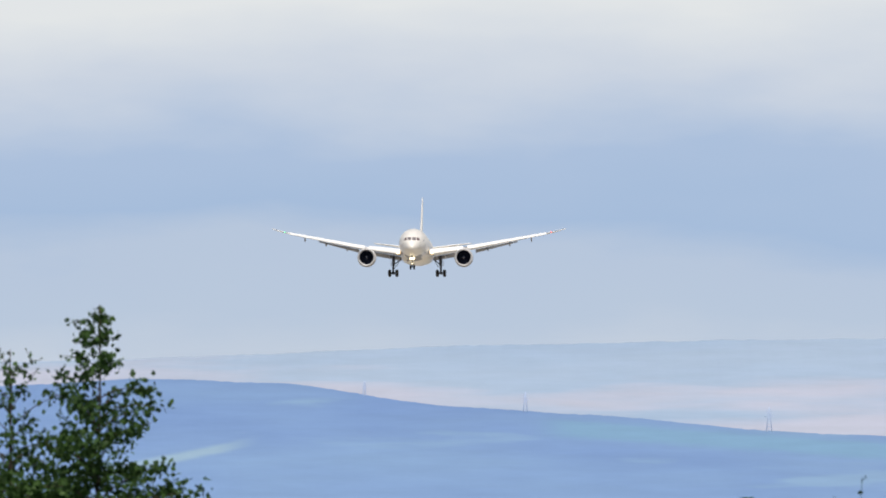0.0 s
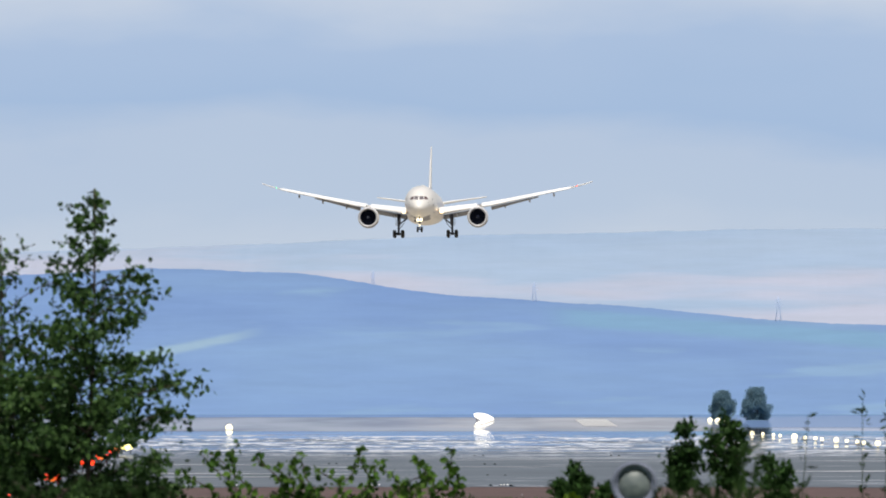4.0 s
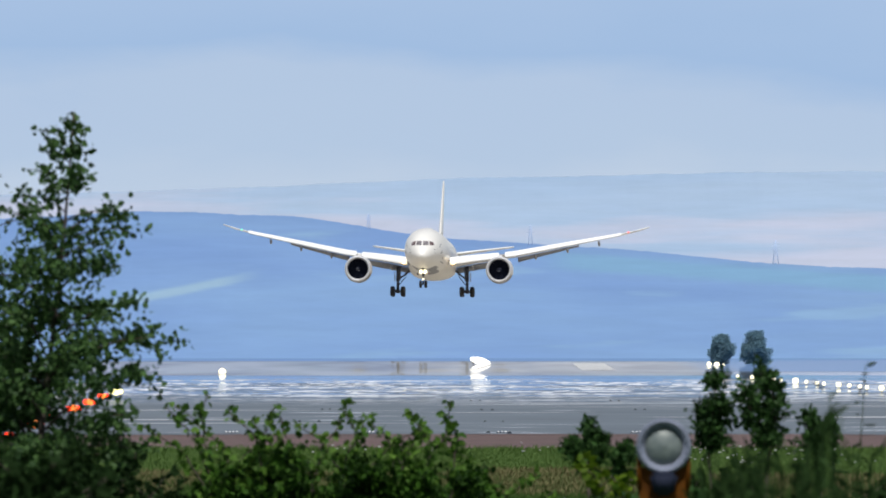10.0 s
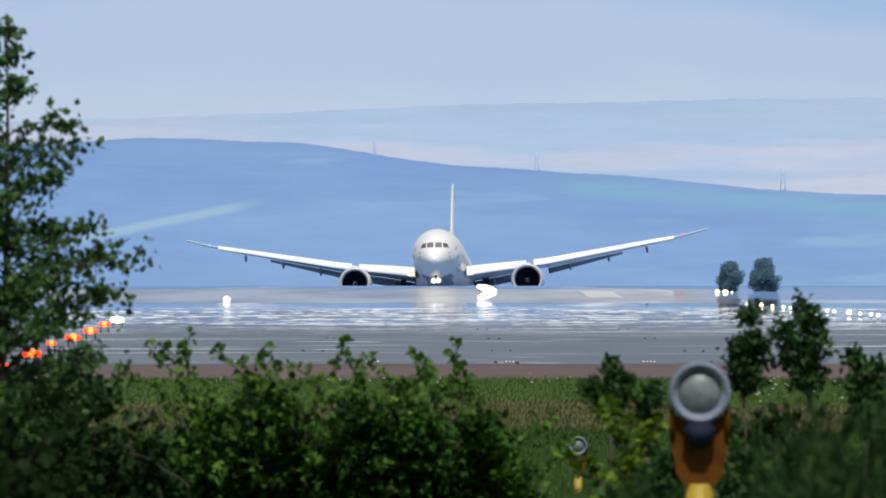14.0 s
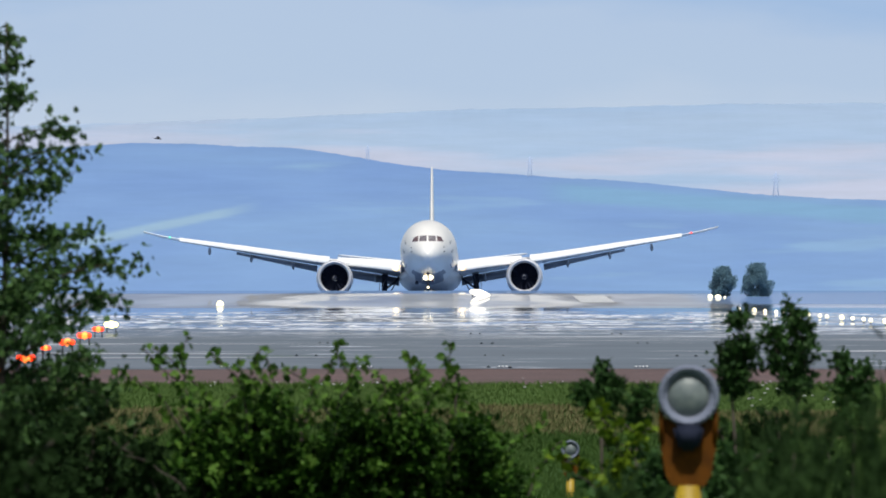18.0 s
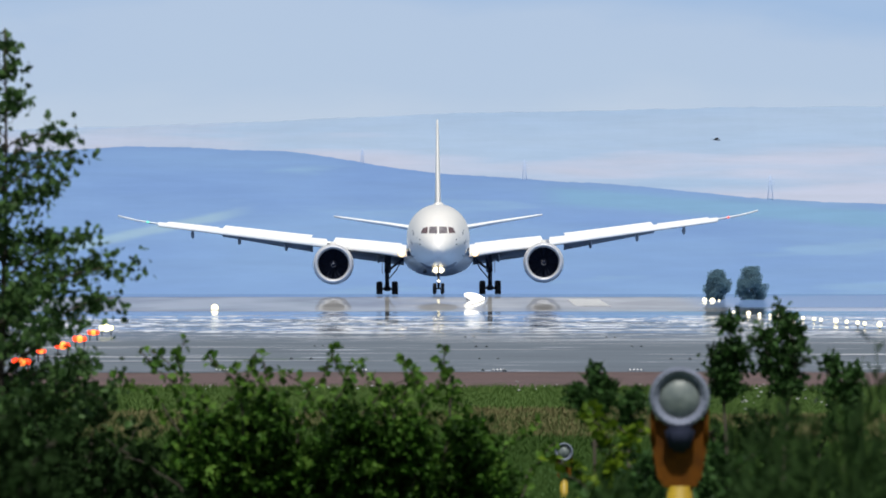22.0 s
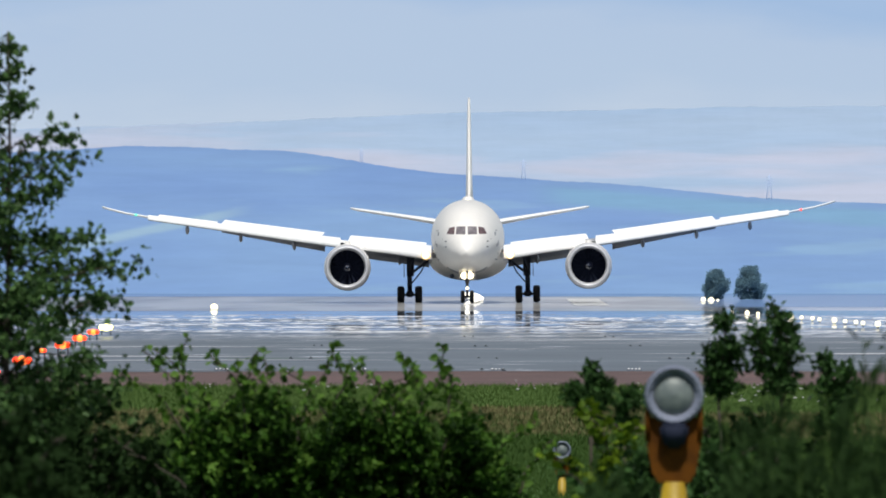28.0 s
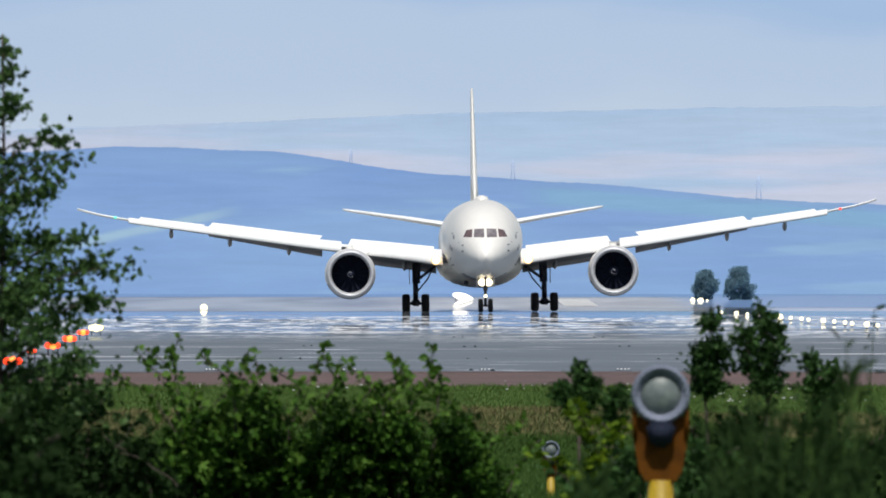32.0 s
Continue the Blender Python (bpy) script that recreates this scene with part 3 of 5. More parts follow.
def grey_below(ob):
    """Grey on a wing's underside: its grey paint and the shade there, in one colour."""
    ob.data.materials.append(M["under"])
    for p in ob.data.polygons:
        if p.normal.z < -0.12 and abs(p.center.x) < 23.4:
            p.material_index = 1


# ---- the airliner, origin on the ground between its main wheels, nose towards -y
def airliner():
    ob = tagged(new("airliner"), "white twin-engine wide-body airliner with landing gear down", "airplane")
    NOSE = -31.0
    prof = [(0.0, 0.05, 3.86), (0.12, 0.38, 3.87), (0.4, 0.68, 3.92), (0.9, 1.02, 4.02), (1.6, 1.38, 4.17), (2.6, 1.78, 4.36), (3.8, 2.13, 4.55), (5.2, 2.43, 4.72),
            (7.0, 2.70, 4.87), (9.5, 2.88, 5.04), (12.5, 2.95, 5.12), (22, 2.97, 5.14), (34, 2.97, 5.14), (42, 2.95, 5.14), (47, 2.74, 5.3), (52, 2.2, 5.6), (57, 1.42, 6.15), (60.5, 0.75, 6.6), (62, 0.25, 6.8)]
    ps, pr, pz = zip(*prof)
    fine_s = sorted(set(list(np.linspace(0, 8, 33)) + list(np.linspace(8, 62, 55))))

    def ring_at(s):
        return float(np.interp(s, ps, pr)), float(np.interp(s, ps, pz))

    k = 48
    rings = []
    for s in fine_s:
        r, z = ring_at(s)
        rings.append([(r * 0.985 * math.cos(a), NOSE + s, z + r * 1.02 * math.sin(a)) for a in [2 * math.pi * j / k for j in range(k)]])
    hull = raw_part("fuselage", *loft(rings), M["white"], ob, "white fuselage with grey belly")
    # belly shade put into the colour: the lowest faces turn grey
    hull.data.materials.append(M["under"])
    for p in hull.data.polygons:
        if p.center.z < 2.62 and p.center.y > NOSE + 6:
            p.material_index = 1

    def skin(x, z, lift=0.02):
        """The skin's y where a line along y at (x, z) meets the nose."""
        lo, hi = 0.0, 12.0
        for _ in range(40):
            mid = (lo + hi) / 2
            r, c = ring_at(mid)
            if (x / (r * 0.985)) ** 2 + ((z - c) / (r * 1.02)) ** 2 <= 1:
                hi = mid
            else:
                lo = mid
        return NOSE + hi - lift

    def patch(name, corners, material, label=""):
        """A four-cornered piece of glass on the nose, corners in front view (x, z)."""
        g = 5
        v, f = [], []
        (x0, z0), (x1, z1), (x2, z2), (x3, z3) = corners
        for i in range(g + 1):
            for j in range(g + 1):
                u, w = i / g, j / g
                x = (x0 * (1 - u) + x1 * u) * (1 - w) + (x3 * (1 - u) + x2 * u) * w
                z = (z0 * (1 - u) + z1 * u) * (1 - w) + (z3 * (1 - u) + z2 * u) * w
                v.append((x, skin(x, z), z))
        f = [(i * (g + 1) + j, (i + 1) * (g + 1) + j, (i + 1) * (g + 1) + j + 1, i * (g + 1) + j + 1) for i in range(g) for j in range(g)]
        raw_part(name, v, f, material, ob, label)

    for s in (-1, 1):
        patch("windscreen", [(s * 0.09, 5.30), (s * 0.86, 5.31), (s * 0.80, 5.92), (s * 0.09, 5.95)], M["glass"], "greyish cockpit window")
        patch("side_window", [(s * 0.99, 5.31), (s * 1.62, 5.34), (s * 1.38, 5.84), (s * 0.93, 5.92)], M["side_glass"], "brownish cockpit side window")
        patch("wiper", [(s * 0.22, 5.22), (s * 0.26, 5.22), (s * 0.14, 5.62), (s * 0.11, 5.62)], M["strut"], "thin dark wiper")
        # service door edges, static ports and vents on the cheeks
        for x, z, w, h in ((2.28, 5.35, 0.10, 0.30), (2.36, 5.62, 0.14, 0.07), (2.42, 4.45, 0.08, 0.26), (2.52, 4.62, 0.05, 0.34), (2.30, 3.30, 0.16, 0.10), (1.95, 4.95, 0.06, 0.06), (2.48, 3.75, 0.05, 0.22)):
            patch("vent", [(s * (x - w / 2), z - h / 2), (s * (x + w / 2), z - h / 2), (s * (x + w / 2), z + h / 2), (s * (x - w / 2), z + h / 2)], M["under"], "small dark vent in the skin")
    # flat radio dome on the crown, before the fin
    rings = [[(0.05 + w * math.cos(a), y, 8.12 + h * math.sin(a)) for a in [2 * math.pi * j / 20 for j in range(20)]] for y, w, h in ((-12.2, 0.06, 0.03), (-11.9, 0.36, 0.22), (-11.2, 0.50, 0.34), (-9.6, 0.50, 0.34), (-8.6, 0.3, 0.2), (-8.1, 0.05, 0.03))]
    raw_part("antenna_dome", *loft(rings), M["white"], ob, "low white antenna dome on the crown")
    raw_part("belly_beacon", *lathe_y([(-0.1, 0.02), (-0.06, 0.1), (0.1, 0.1), (0.16, 0.02)], (0.35, -17.0, 2.02), 12), M["beacon_red"], ob, "small red glass belly beacon")
    part("drain_mast", block(-1.25, -15.0, 1.98, 0.4, 0.8, 0.34, 0.06, 0.8), M["strut"], ob, "dark mast under the belly")
    # belly fairing
    rings = []
    for y, w, h in ((-13, 0.6, 0.3), (-11, 2.0, 1.0), (-7, 3.0, 1.5), (0, 3.25, 1.75), (6, 3.0, 1.5), (10, 1.8, 0.8), (12, 0.5, 0.2)):
        rings.append([(w * math.cos(a), y, 3.55 + h * math.sin(a)) for a in [2 * math.pi * j / 28 for j in range(28)]])
    raw_part("belly_fairing", *loft(rings), M["white"], ob)
    # cabin door outlines and probes at the nose
    for s in (-1, 1):
        for z in (4.3, 4.75):
            raw_part("probe", *tube([(s * 1.6, skin(s * 1.6, z) + 0.1, z), (s * 1.75, skin(s * 1.6, z) - 0.1, z)], [0.05, 0.03], 6), M["strut"], ob)
    # fin and rudder
    def blade(stations, thick, n=14):
        """A symmetrical section lofted: stations of (x, y_lead, z, chord); thick lies along x or z."""
        rings = []
        for (x, y, z, c, tx, tz) in stations:
            up = [(u, 0.55 * thick * (math.sqrt(u) * 1.2 - 0.6 * u - 0.6 * u * u)) for u in [(i / n) ** 1.6 for i in range(n + 1)]]
            loop = [(u, t) for u, t in up] + [(u, -t) for u, t in reversed(up[1:-1])]
            rings.append([(x + tx * t * c, y + u * c, z + tz * t * c) for u, t in loop])
        return loft(rings)

    raw_part("fin", *blade([(0, 16.5, 7.4, 9.0, 1, 0), (0, 20.2, 9.5, 7.0, 1, 0), (0, 27.0, 16.0, 3.3, 1, 0), (0, 28.2, 16.75, 2.2, 1, 0)], 0.16), M["white"], ob)
    raw_part("rudder", *blade([(0, 25.2, 8.4, 2.0, 1, 0), (0, 30.2, 16.3, 1.2, 1, 0)], 0.12), M["mark"], ob)
    raw_part("beacon", *lathe_y([(-0.15, 0.02), (-0.1, 0.12), (0.1, 0.12), (0.15, 0.02)], (0, -16, 8.08), 10), M["lamp"], ob, "glowing top beacon")
    for s in (-1, 1):
        raw_part("tailplane", *blade([(s * 0.9, 22.5, 6.38, 6.0, 0, 1), (s * 5, 25.6, 7.08, 4.1, 0, 1), (s * 9.4, 28.8, 7.78, 2.4, 0, 1), (s * 9.9, 29.6, 7.88, 1.4, 0, 1)], 0.2), M["wing_white"], ob)
    # wings, each with its movables
    SPAN = [0.0, 3.2, 7.1, 11.5, 17.8, 23.4, 25.6, 27.1, 27.45]
    LEAD = [-11.0, -8.9, -6.2, -3.3, 0.9, 4.6, 6.3, 8.0, 8.9]
    CHORD = [12.6, 10.4, 7.9, 6.6, 4.7, 2.9, 2.2, 1.4, 0.8]
    RISE = [4.05, 4.45, 4.85, 5.35, 6.10, 6.75, 7.10, 7.45, 7.55]
    movables, flexing, legs = [], [], []

    def wing_at(sx):
        return [float(np.interp(sx, SPAN, a)) for a in (LEAD, CHORD, RISE)]

    def wing_piece(s, x0, x1, u0, u1, thick, drop=0.0, fwd=0.0, n=8, steps=6, flat=False):
        """A slice of the wing between chord shares u0 and u1."""
        rings = []
        for i in range(steps + 1):
            sx = x0 + (x1 - x0) * i / steps
            y, c, z = wing_at(sx)
            z = z - RISE[0]
            us = [u0 + (u1 - u0) * (j / n) for j in range(n + 1)]

            def half(u):
                if flat:
                    return 0.012 * c
                return max(thick * c, 0.34) * 0.62 * (1.25 * math.sqrt(max(u, 0.0)) - 0.75 * u - 0.5 * u * u)

            twist = 0.0 if flat else 0.03
            top = [(u, half(u) * 1.1) for u in us]
            bot = [(u, -half(u) * 0.8 - 0.002) for u in reversed(us)]
            rings.append([(s * sx, y + 2.0 + u * c - fwd, z + t - twist * c * u - drop) for u, t in top + bot])
        return loft(rings)

    for s in (-1, 1):
        base = Vector((s * 2.6, -2.0, RISE[0]))
        w = raw_part("wing", *wing_piece(s, 0, 9.0, 0.0, 1.0, 0.115, n=16, steps=12), M["wing_white"], ob, "white inner wing")
        w.location = base
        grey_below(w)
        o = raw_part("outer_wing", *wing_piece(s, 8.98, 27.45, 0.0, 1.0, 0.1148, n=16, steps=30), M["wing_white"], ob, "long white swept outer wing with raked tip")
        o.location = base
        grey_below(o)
        half = lambda x: w if x < 8.5 else o
        for x0, x1 in ((0.3, 6.9), (7.75, 9.0), (9.0, 13.5), (13.5, 18.4), (18.4, 23.6)):
            rings = []
            for i in range(9):
                sx = x0 + (x1 - x0) * i / 8
                y, c, z = wing_at(sx)
                z -= RISE[0]
                hh = 0.042 * c + 0.10
                front = [(-0.30, -1.0), (-0.55, -0.85), (-0.62, -0.55), (-0.45, -0.1), (-0.1, 0.5), (0.45, 1.0), (0.5, 0.93), (0.0, 0.35), (-0.3, -0.3), (-0.32, -0.8)]
                rings.append([(s * sx, y + 2.0 + p * hh * 1.2, z + q * hh - 0.05) for p, q in front])
            slat = raw_part("slat", *loft(rings, caps=False), M["wing_white"], half(x0), "white drooped leading-edge slat")
            # lowest slat faces: grey paint together with the shade beneath
            slat.data.materials.append(M["under"])
            for i, p in enumerate(slat.data.polygons):
                p.material_index = 1 if i % 10 in (0, 9) else 0
        for x0, x1 in ((0.6, 6.6), (9.1, 17.6)):
            rings = []
            for i in range(7):
                sx = x0 + (x1 - x0) * i / 6
                y, c, z = wing_at(sx)
                z -= RISE[0]
                fc = min(0.15 * c, 1.4) * (1.0 - 0.045 * max(0.0, sx - 9.0))
                y0, z0 = y + 2.0 + 0.98 * c, z - 0.03 * c - 0.08
                rings.append([(s * sx, y0 + fc * a * math.cos(0.6) + b * fc * math.sin(0.6), z0 - fc * a * math.sin(0.6) + b * fc * math.cos(0.6))
                              for a, b in ((0, 0), (0.15, 0.07), (0.5, 0.06), (1, 0), (0.5, -0.04), (0.15, -0.06))])
            raw_part("flap", *loft(rings), M["under"], half(x0), "lowered grey flap")
        for sx in (3.0, 11.6, 16.0, 20.4):
            y, c, z = wing_at(sx)
            z -= RISE[0]
            L = 0.62 * c
            rings = [[(s * sx + r * 0.5 * math.cos(a), y + 2 + 0.5 * c + u * L, z - 0.05 * c - 0.25 - u * 0.36 + r * math.sin(a)) for a in [2 * math.pi * j / 10 for j in range(10)]]
                     for u, r in ((0, 0.04), (0.2, 0.28), (0.6, 0.34), (0.9, 0.2), (1.05, 0.03))]
            raw_part("flap_fairing", *loft(rings), M["under"], half(sx), "grey canoe fairing under the wing")
        for x0, x1 in ((1.0, 4.1), (4.13, 7.2), (9.5, 11.5), (11.52, 13.6), (13.62, 15.7), (15.72, 17.7), (18.1, 22.9)):
            ends = []
            for x in (x0, x1):
                y, c, z = wing_at(x)
                ends.append(Vector((s * x, y + 2 + 0.72 * c, z - RISE[0] + 0.024 * c)))
            hinge = (ends[0] + ends[1]) / 2
            axis = (ends[1] - ends[0]).normalized() * s
            back = Vector((-axis.y, axis.x, 0)).normalized()
            pts = []
            for e in ends:
                ch = 0.95 if x0 < 18 else 0.5
                for dy, dz in ((0, -0.02), (0, 0.025), (ch, 0.0), (ch, -0.02)):
                    pts.append(e - hinge + back * dy + Vector((0, 0, dz)))
            sp = raw_part("spoiler", pts, [(0, 1, 2, 3), (7, 6, 5, 4), (1, 5, 6, 2), (0, 3, 7, 4), (3, 2, 6, 7), (0, 4, 5, 1)], M["wing_white"], half(x0), "white hinged spoiler panel", smooth=False)
            sp.location = hinge
            movables.append((sp, hinge.copy(), axis.copy()))
        y, c, z = wing_at(24.6)
        raw_part("navigation_light", *lathe_y([(-0.2, 0.02), (-0.1, 0.09), (0.25, 0.09), (0.35, 0.03)], (s * 24.6, y + 1.9, z - RISE[0]), 10), M["red_glow" if s > 0 else "green_glow"], o,
                 "glowing red wing light" if s > 0 else "glowing green wing light")
        y, c, z = wing_at(0.75)
        at = (s * 0.8, y + 0.65, z - RISE[0] - 0.26)
        raw_part("landing_light", *lathe_y([(-0.04, 0.01), (-0.03, 0.27), (0.1, 0.29), (0.3, 0.1)], at, 16), M["lamp"], w, "bright wing-root landing light")
        # glowing ring added for the lamp's halo
        raw_part("reflector", *lathe_y([(0.0, 0.22), (-0.01, 0.26), (0.0, 0.34), (0.06, 0.37), (0.3, 0.18)], at, 20), M["lamp_halo"], w, "warm glowing reflector ring")
        y, c, z = wing_at(9.0)
        flexing.append((w, o, base, s, Vector((s * 9.0, 0, z - RISE[0]))))
        # engine
        ex, ey, ez = s * 9.75, -12.2, 2.95
        e = raw_part("engine", *lathe_y([(0.12, 1.50), (0.02, 1.56), (0.0, 1.62), (0.05, 1.70), (0.3, 1.78), (1.0, 1.86), (2.4, 1.89), (3.8, 1.80), (5.2, 1.55), (5.6, 1.45)], (ex, ey, ez), 48), M["white"], ob, "white engine nacelle with grey underside and dark intake")
        # shade under the nacelle painted as grey on its lower faces
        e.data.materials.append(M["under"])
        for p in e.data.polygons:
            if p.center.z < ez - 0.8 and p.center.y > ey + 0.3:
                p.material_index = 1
        raw_part("inlet_lip", *lathe_y([(0.6, 1.40), (0.25, 1.42), (0.08, 1.49), (-0.03, 1.57), (-0.03, 1.63), (0.06, 1.72), (0.28, 1.805)], (ex, ey, ez), 48), M["alu"], e, "polished metal intake lip")
        raw_part("inlet_duct", *lathe_y([(0.55, 1.405), (0.9, 1.38), (1.6, 1.40), (1.65, 0.2)], (ex, ey, ez), 48), M["dark"], e)
        for b in range(18):
            a = 2 * math.pi * b / 18
            pts = []
            for r, wd, tw in ((0.36, 0.10, 0.02), (0.9, 0.17, 0.12), (1.36, 0.24, 0.22)):
                for q in (-1, 1):
                    aa = a + q * wd / r * 0.5
                    pts.append((ex + r * math.cos(aa), ey + 1.35 + q * tw * 0.6, ez + r * math.sin(aa)))
            raw_part("fan_blade", pts, [(0, 1, 3, 2), (2, 3, 5, 4)], M["blade_metal"], e)
        raw_part("spinner", *lathe_y([(0.62, 0.02), (0.75, 0.16), (1.0, 0.30), (1.35, 0.38)], (ex, ey, ez), 24), M["dark"], e)
        curl = [(ex + (0.05 + 0.022 * i) * math.cos(i * 0.55), ey + 0.66 + 0.02 * i, ez + (0.05 + 0.022 * i) * math.sin(i * 0.55)) for i in range(11)]
        raw_part("spinner_mark", *tube(curl, [0.018] * 11, 5), M["mark"], e, "white curl painted on the spinner")
        raw_part("exhaust", *lathe_y([(5.4, 1.2), (6.6, 0.9), (7.2, 0.75), (7.3, 0.1)], (ex, ey, ez), 24), M["strut"], e)
        raw_part("pylon", *loft([[(ex + q * 0.28 * hw, yy, zz) for q, yy, zz in ((-1, ey + a0, z0), (1, ey + a0, z0), (1, ey + a1, z0), (-1, ey + a1, z0))]
                                 for z0, a0, a1, hw in ((4.6, 1.6, 7.5, 1.0), (5.05, 3.2, 9.0, 0.9))]), M["white"], e)
        raw_part("strake", *loft([[(ex - s * 1.2, ey + 1.2, ez + 1.48), (ex - s * 1.24, ey + 1.2, ez + 1.44), (ex - s * 1.24, ey + 2.6, ez + 1.46), (ex - s * 1.2, ey + 2.6, ez + 1.50)],
                                  [(ex - s * 1.52, ey + 2.0, ez + 1.72), (ex - s * 1.55, ey + 2.0, ez + 1.69), (ex - s * 1.55, ey + 2.6, ez + 1.70), (ex - s * 1.52, ey + 2.6, ez + 1.73)]]), M["white"], e)
        # main gear
        gx = s * 4.8
        g = raw_part("main_gear", *tube([(gx, 0, 0.7), (gx, 0, 2.2), (gx - s * 0.05, -0.1, 2.21), (gx - s * 0.1, -0.1, 4.2)], [0.2, 0.2, 0.3, 0.34], 14), M["strut"], ob, "dark steel main landing gear leg")
        legs.append((g, 0.4, 13.0, 13.7))
        raw_part("side_brace", *tube([(gx - s * 0.1, -0.1, 2.4), (gx - s * 1.0, -0.1, 3.1), (gx - s * 2.0, -0.1, 3.9)], [0.1, 0.12, 0.1], 8), M["strut"], g)
        raw_part("drag_brace", *tube([(gx, -0.1, 2.5), (gx - s * 0.4, -1.8, 3.9)], [0.1, 0.1], 8), M["strut"], g)
        raw_part("torque_link", *tube([(gx, -0.35, 1.0), (gx, -0.65, 1.5), (gx, -0.35, 2.1)], [0.08, 0.1, 0.08], 8), M["strut"], g)
        raw_part("bogie_beam", *tube([(gx, -1.0, 0.72), (gx, 1.0, 0.72)], [0.16, 0.16], 10), M["strut"], g)
        part("truck", block(gx, 0, 0.74, 0.62, 1.9, 0.5, 0.08), M["strut"], g, "dark gear truck with brake packs")
        raw_part("brace_rod", *tube([(gx - s * 0.05, -0.2, 1.5), (gx - s * 0.9, -0.2, 2.5), (gx - s * 1.5, -0.2, 3.7)], [0.06, 0.07, 0.06], 6), M["strut"], g)
        part("gear_door", block(gx + s * 0.45, 0.1, 2.75, 0.05, 1.5, 1.3, 0.02), M["under"], g, "grey gear door")
        for wy in (-0.75, 0.75):
            raw_part("axle", *tube([(gx - 0.75, wy, 0.7), (gx + 0.75, wy, 0.7)], [0.1, 0.1], 8), M["strut"], g)
            for wx in (-0.72, 0.72):
                wheel(g, (gx + wx, wy, 0.7), 0.70, 0.58)
    n = raw_part("nose_gear", *tube([(0, -25.8, 0.5), (0, -25.8, 1.6), (0, -25.85, 1.61), (0, -26.0, 2.9)], [0.11, 0.11, 0.17, 0.18], 12), M["strut"], ob, "steel nose landing gear leg")
    legs.append((n, 0.2, 20.5, 22.5))
    raw_part("drag_brace", *tube([(0, -25.9, 1.7), (0, -27.3, 2.7)], [0.08, 0.08], 8), M["strut"], n)
    raw_part("axle", *tube([(-0.4, -25.8, 0.5), (0.4, -25.8, 0.5)], [0.08, 0.08], 8), M["strut"], n)
    for wx in (-0.36, 0.36):
        wheel(n, (wx, -25.8, 0.5), 0.51, 0.36)
    for s in (-1, 1):
        part("gear_door", block(s * 0.62, -26.4, 2.2, 0.04, 2.0, 0.8, 0.015), M["white"], n, "white nose gear door")
        raw_part("taxi_light", *lathe_y([(0, 0.01), (0.01, 0.25), (0.1, 0.28), (0.25, 0.1)], (s * 0.25, -26.45, 2.2), 16), M["lamp"], n, "bright landing light on the nose gear")
    raw_part("turnoff_light", *lathe_y([(0, 0.01), (0.01, 0.1), (0.1, 0.12), (0.2, 0.06)], (0.0, -26.2, 1.2), 12), M["lamp"], n)
    for x, y, z in ((0.55, -20, 2.0), (0.0, -16, 8.15), (0.0, 4, 8.1)):
        raw_part("antenna", *loft([[(x - 0.03, y, z - 0.15), (x + 0.03, y, z - 0.15), (x + 0.03, y + 0.5, z - 0.15), (x - 0.03, y + 0.5, z - 0.15)],
                                   [(x - 0.015, y + 0.25, z + 0.3), (x + 0.015, y + 0.25, z + 0.3), (x + 0.015, y + 0.5, z + 0.3), (x - 0.015, y + 0.5, z + 0.3)]]), M["white"], ob)
    # the body sits a little higher on its gear
    for piece in ob.children:
        if piece.name.split(".")[0] in ("fuselage", "windscreen", "side_window", "wiper", "vent", "antenna_dome", "belly_beacon", "drain_mast", "probe", "fin", "rudder", "beacon", "antenna"):
            piece.location.z += 0.2
    return ob, movables, flexing, legs


def wheel(parent, c, r, wd):
    """A tyre with its rim, axle along x."""
    def turned(profile, k=28):
        return loft([[(c[0] + x, c[1] + q * math.cos(a), c[2] + q * math.sin(a)) for a in [2 * math.pi * j / k for j in range(k)]] for x, q in profile], caps=False)

    h = wd / 2
    t = raw_part("tyre", *turned([(-h * 0.8, r * 0.5), (-h, r * 0.72), (-h * 0.85, r * 0.92), (-h * 0.4, r), (h * 0.4, r), (h * 0.85, r * 0.92), (h, r * 0.72), (h * 0.8, r * 0.5)]), M["tyre"], parent)
    raw_part("rim", *turned([(-h * 0.8, r * 0.5), (-h * 0.5, r * 0.42), (-h * 0.4, 0.02), (h * 0.4, 0.02), (h * 0.5, r * 0.42), (h * 0.8, r * 0.5)], 20), M["rim"], t)


plane, movables, flexing, legs = airliner()


# ---- lights on the airfield
def field_light(name, at, glow_mat, label, radius=0.2, group=""):
    """A lamp on a short post; its lens looks towards the camera. at: the lens's place."""
    ob = tagged(new(name), label, "runway light", group)
    foot = level(at.y)
    post = max(at.z - foot, 0.02)
    ob.location = (at.x, at.y, foot)
    raw_part("post", *tube([(0, 0.05, -0.1), (0, 0.05, post - radius * 0.5)], [radius * 0.3, radius * 0.25], 8), M["strut"], ob)
    raw_part("body", *lathe_y([(-0.02, radius * 1.08), (0.1, radius * 1.05), (0.25, radius * 0.6), (0.3, 0.02)], (0, 0, post), 14), M["housing"], ob)
    raw_part("lens", *lathe_y([(-0.14, 0.01), (-0.12, radius * 0.5), (-0.06, radius * 0.85), (0.0, radius)], (0, 0, post), 14), glow_mat, ob, "glowing lens")
    return ob


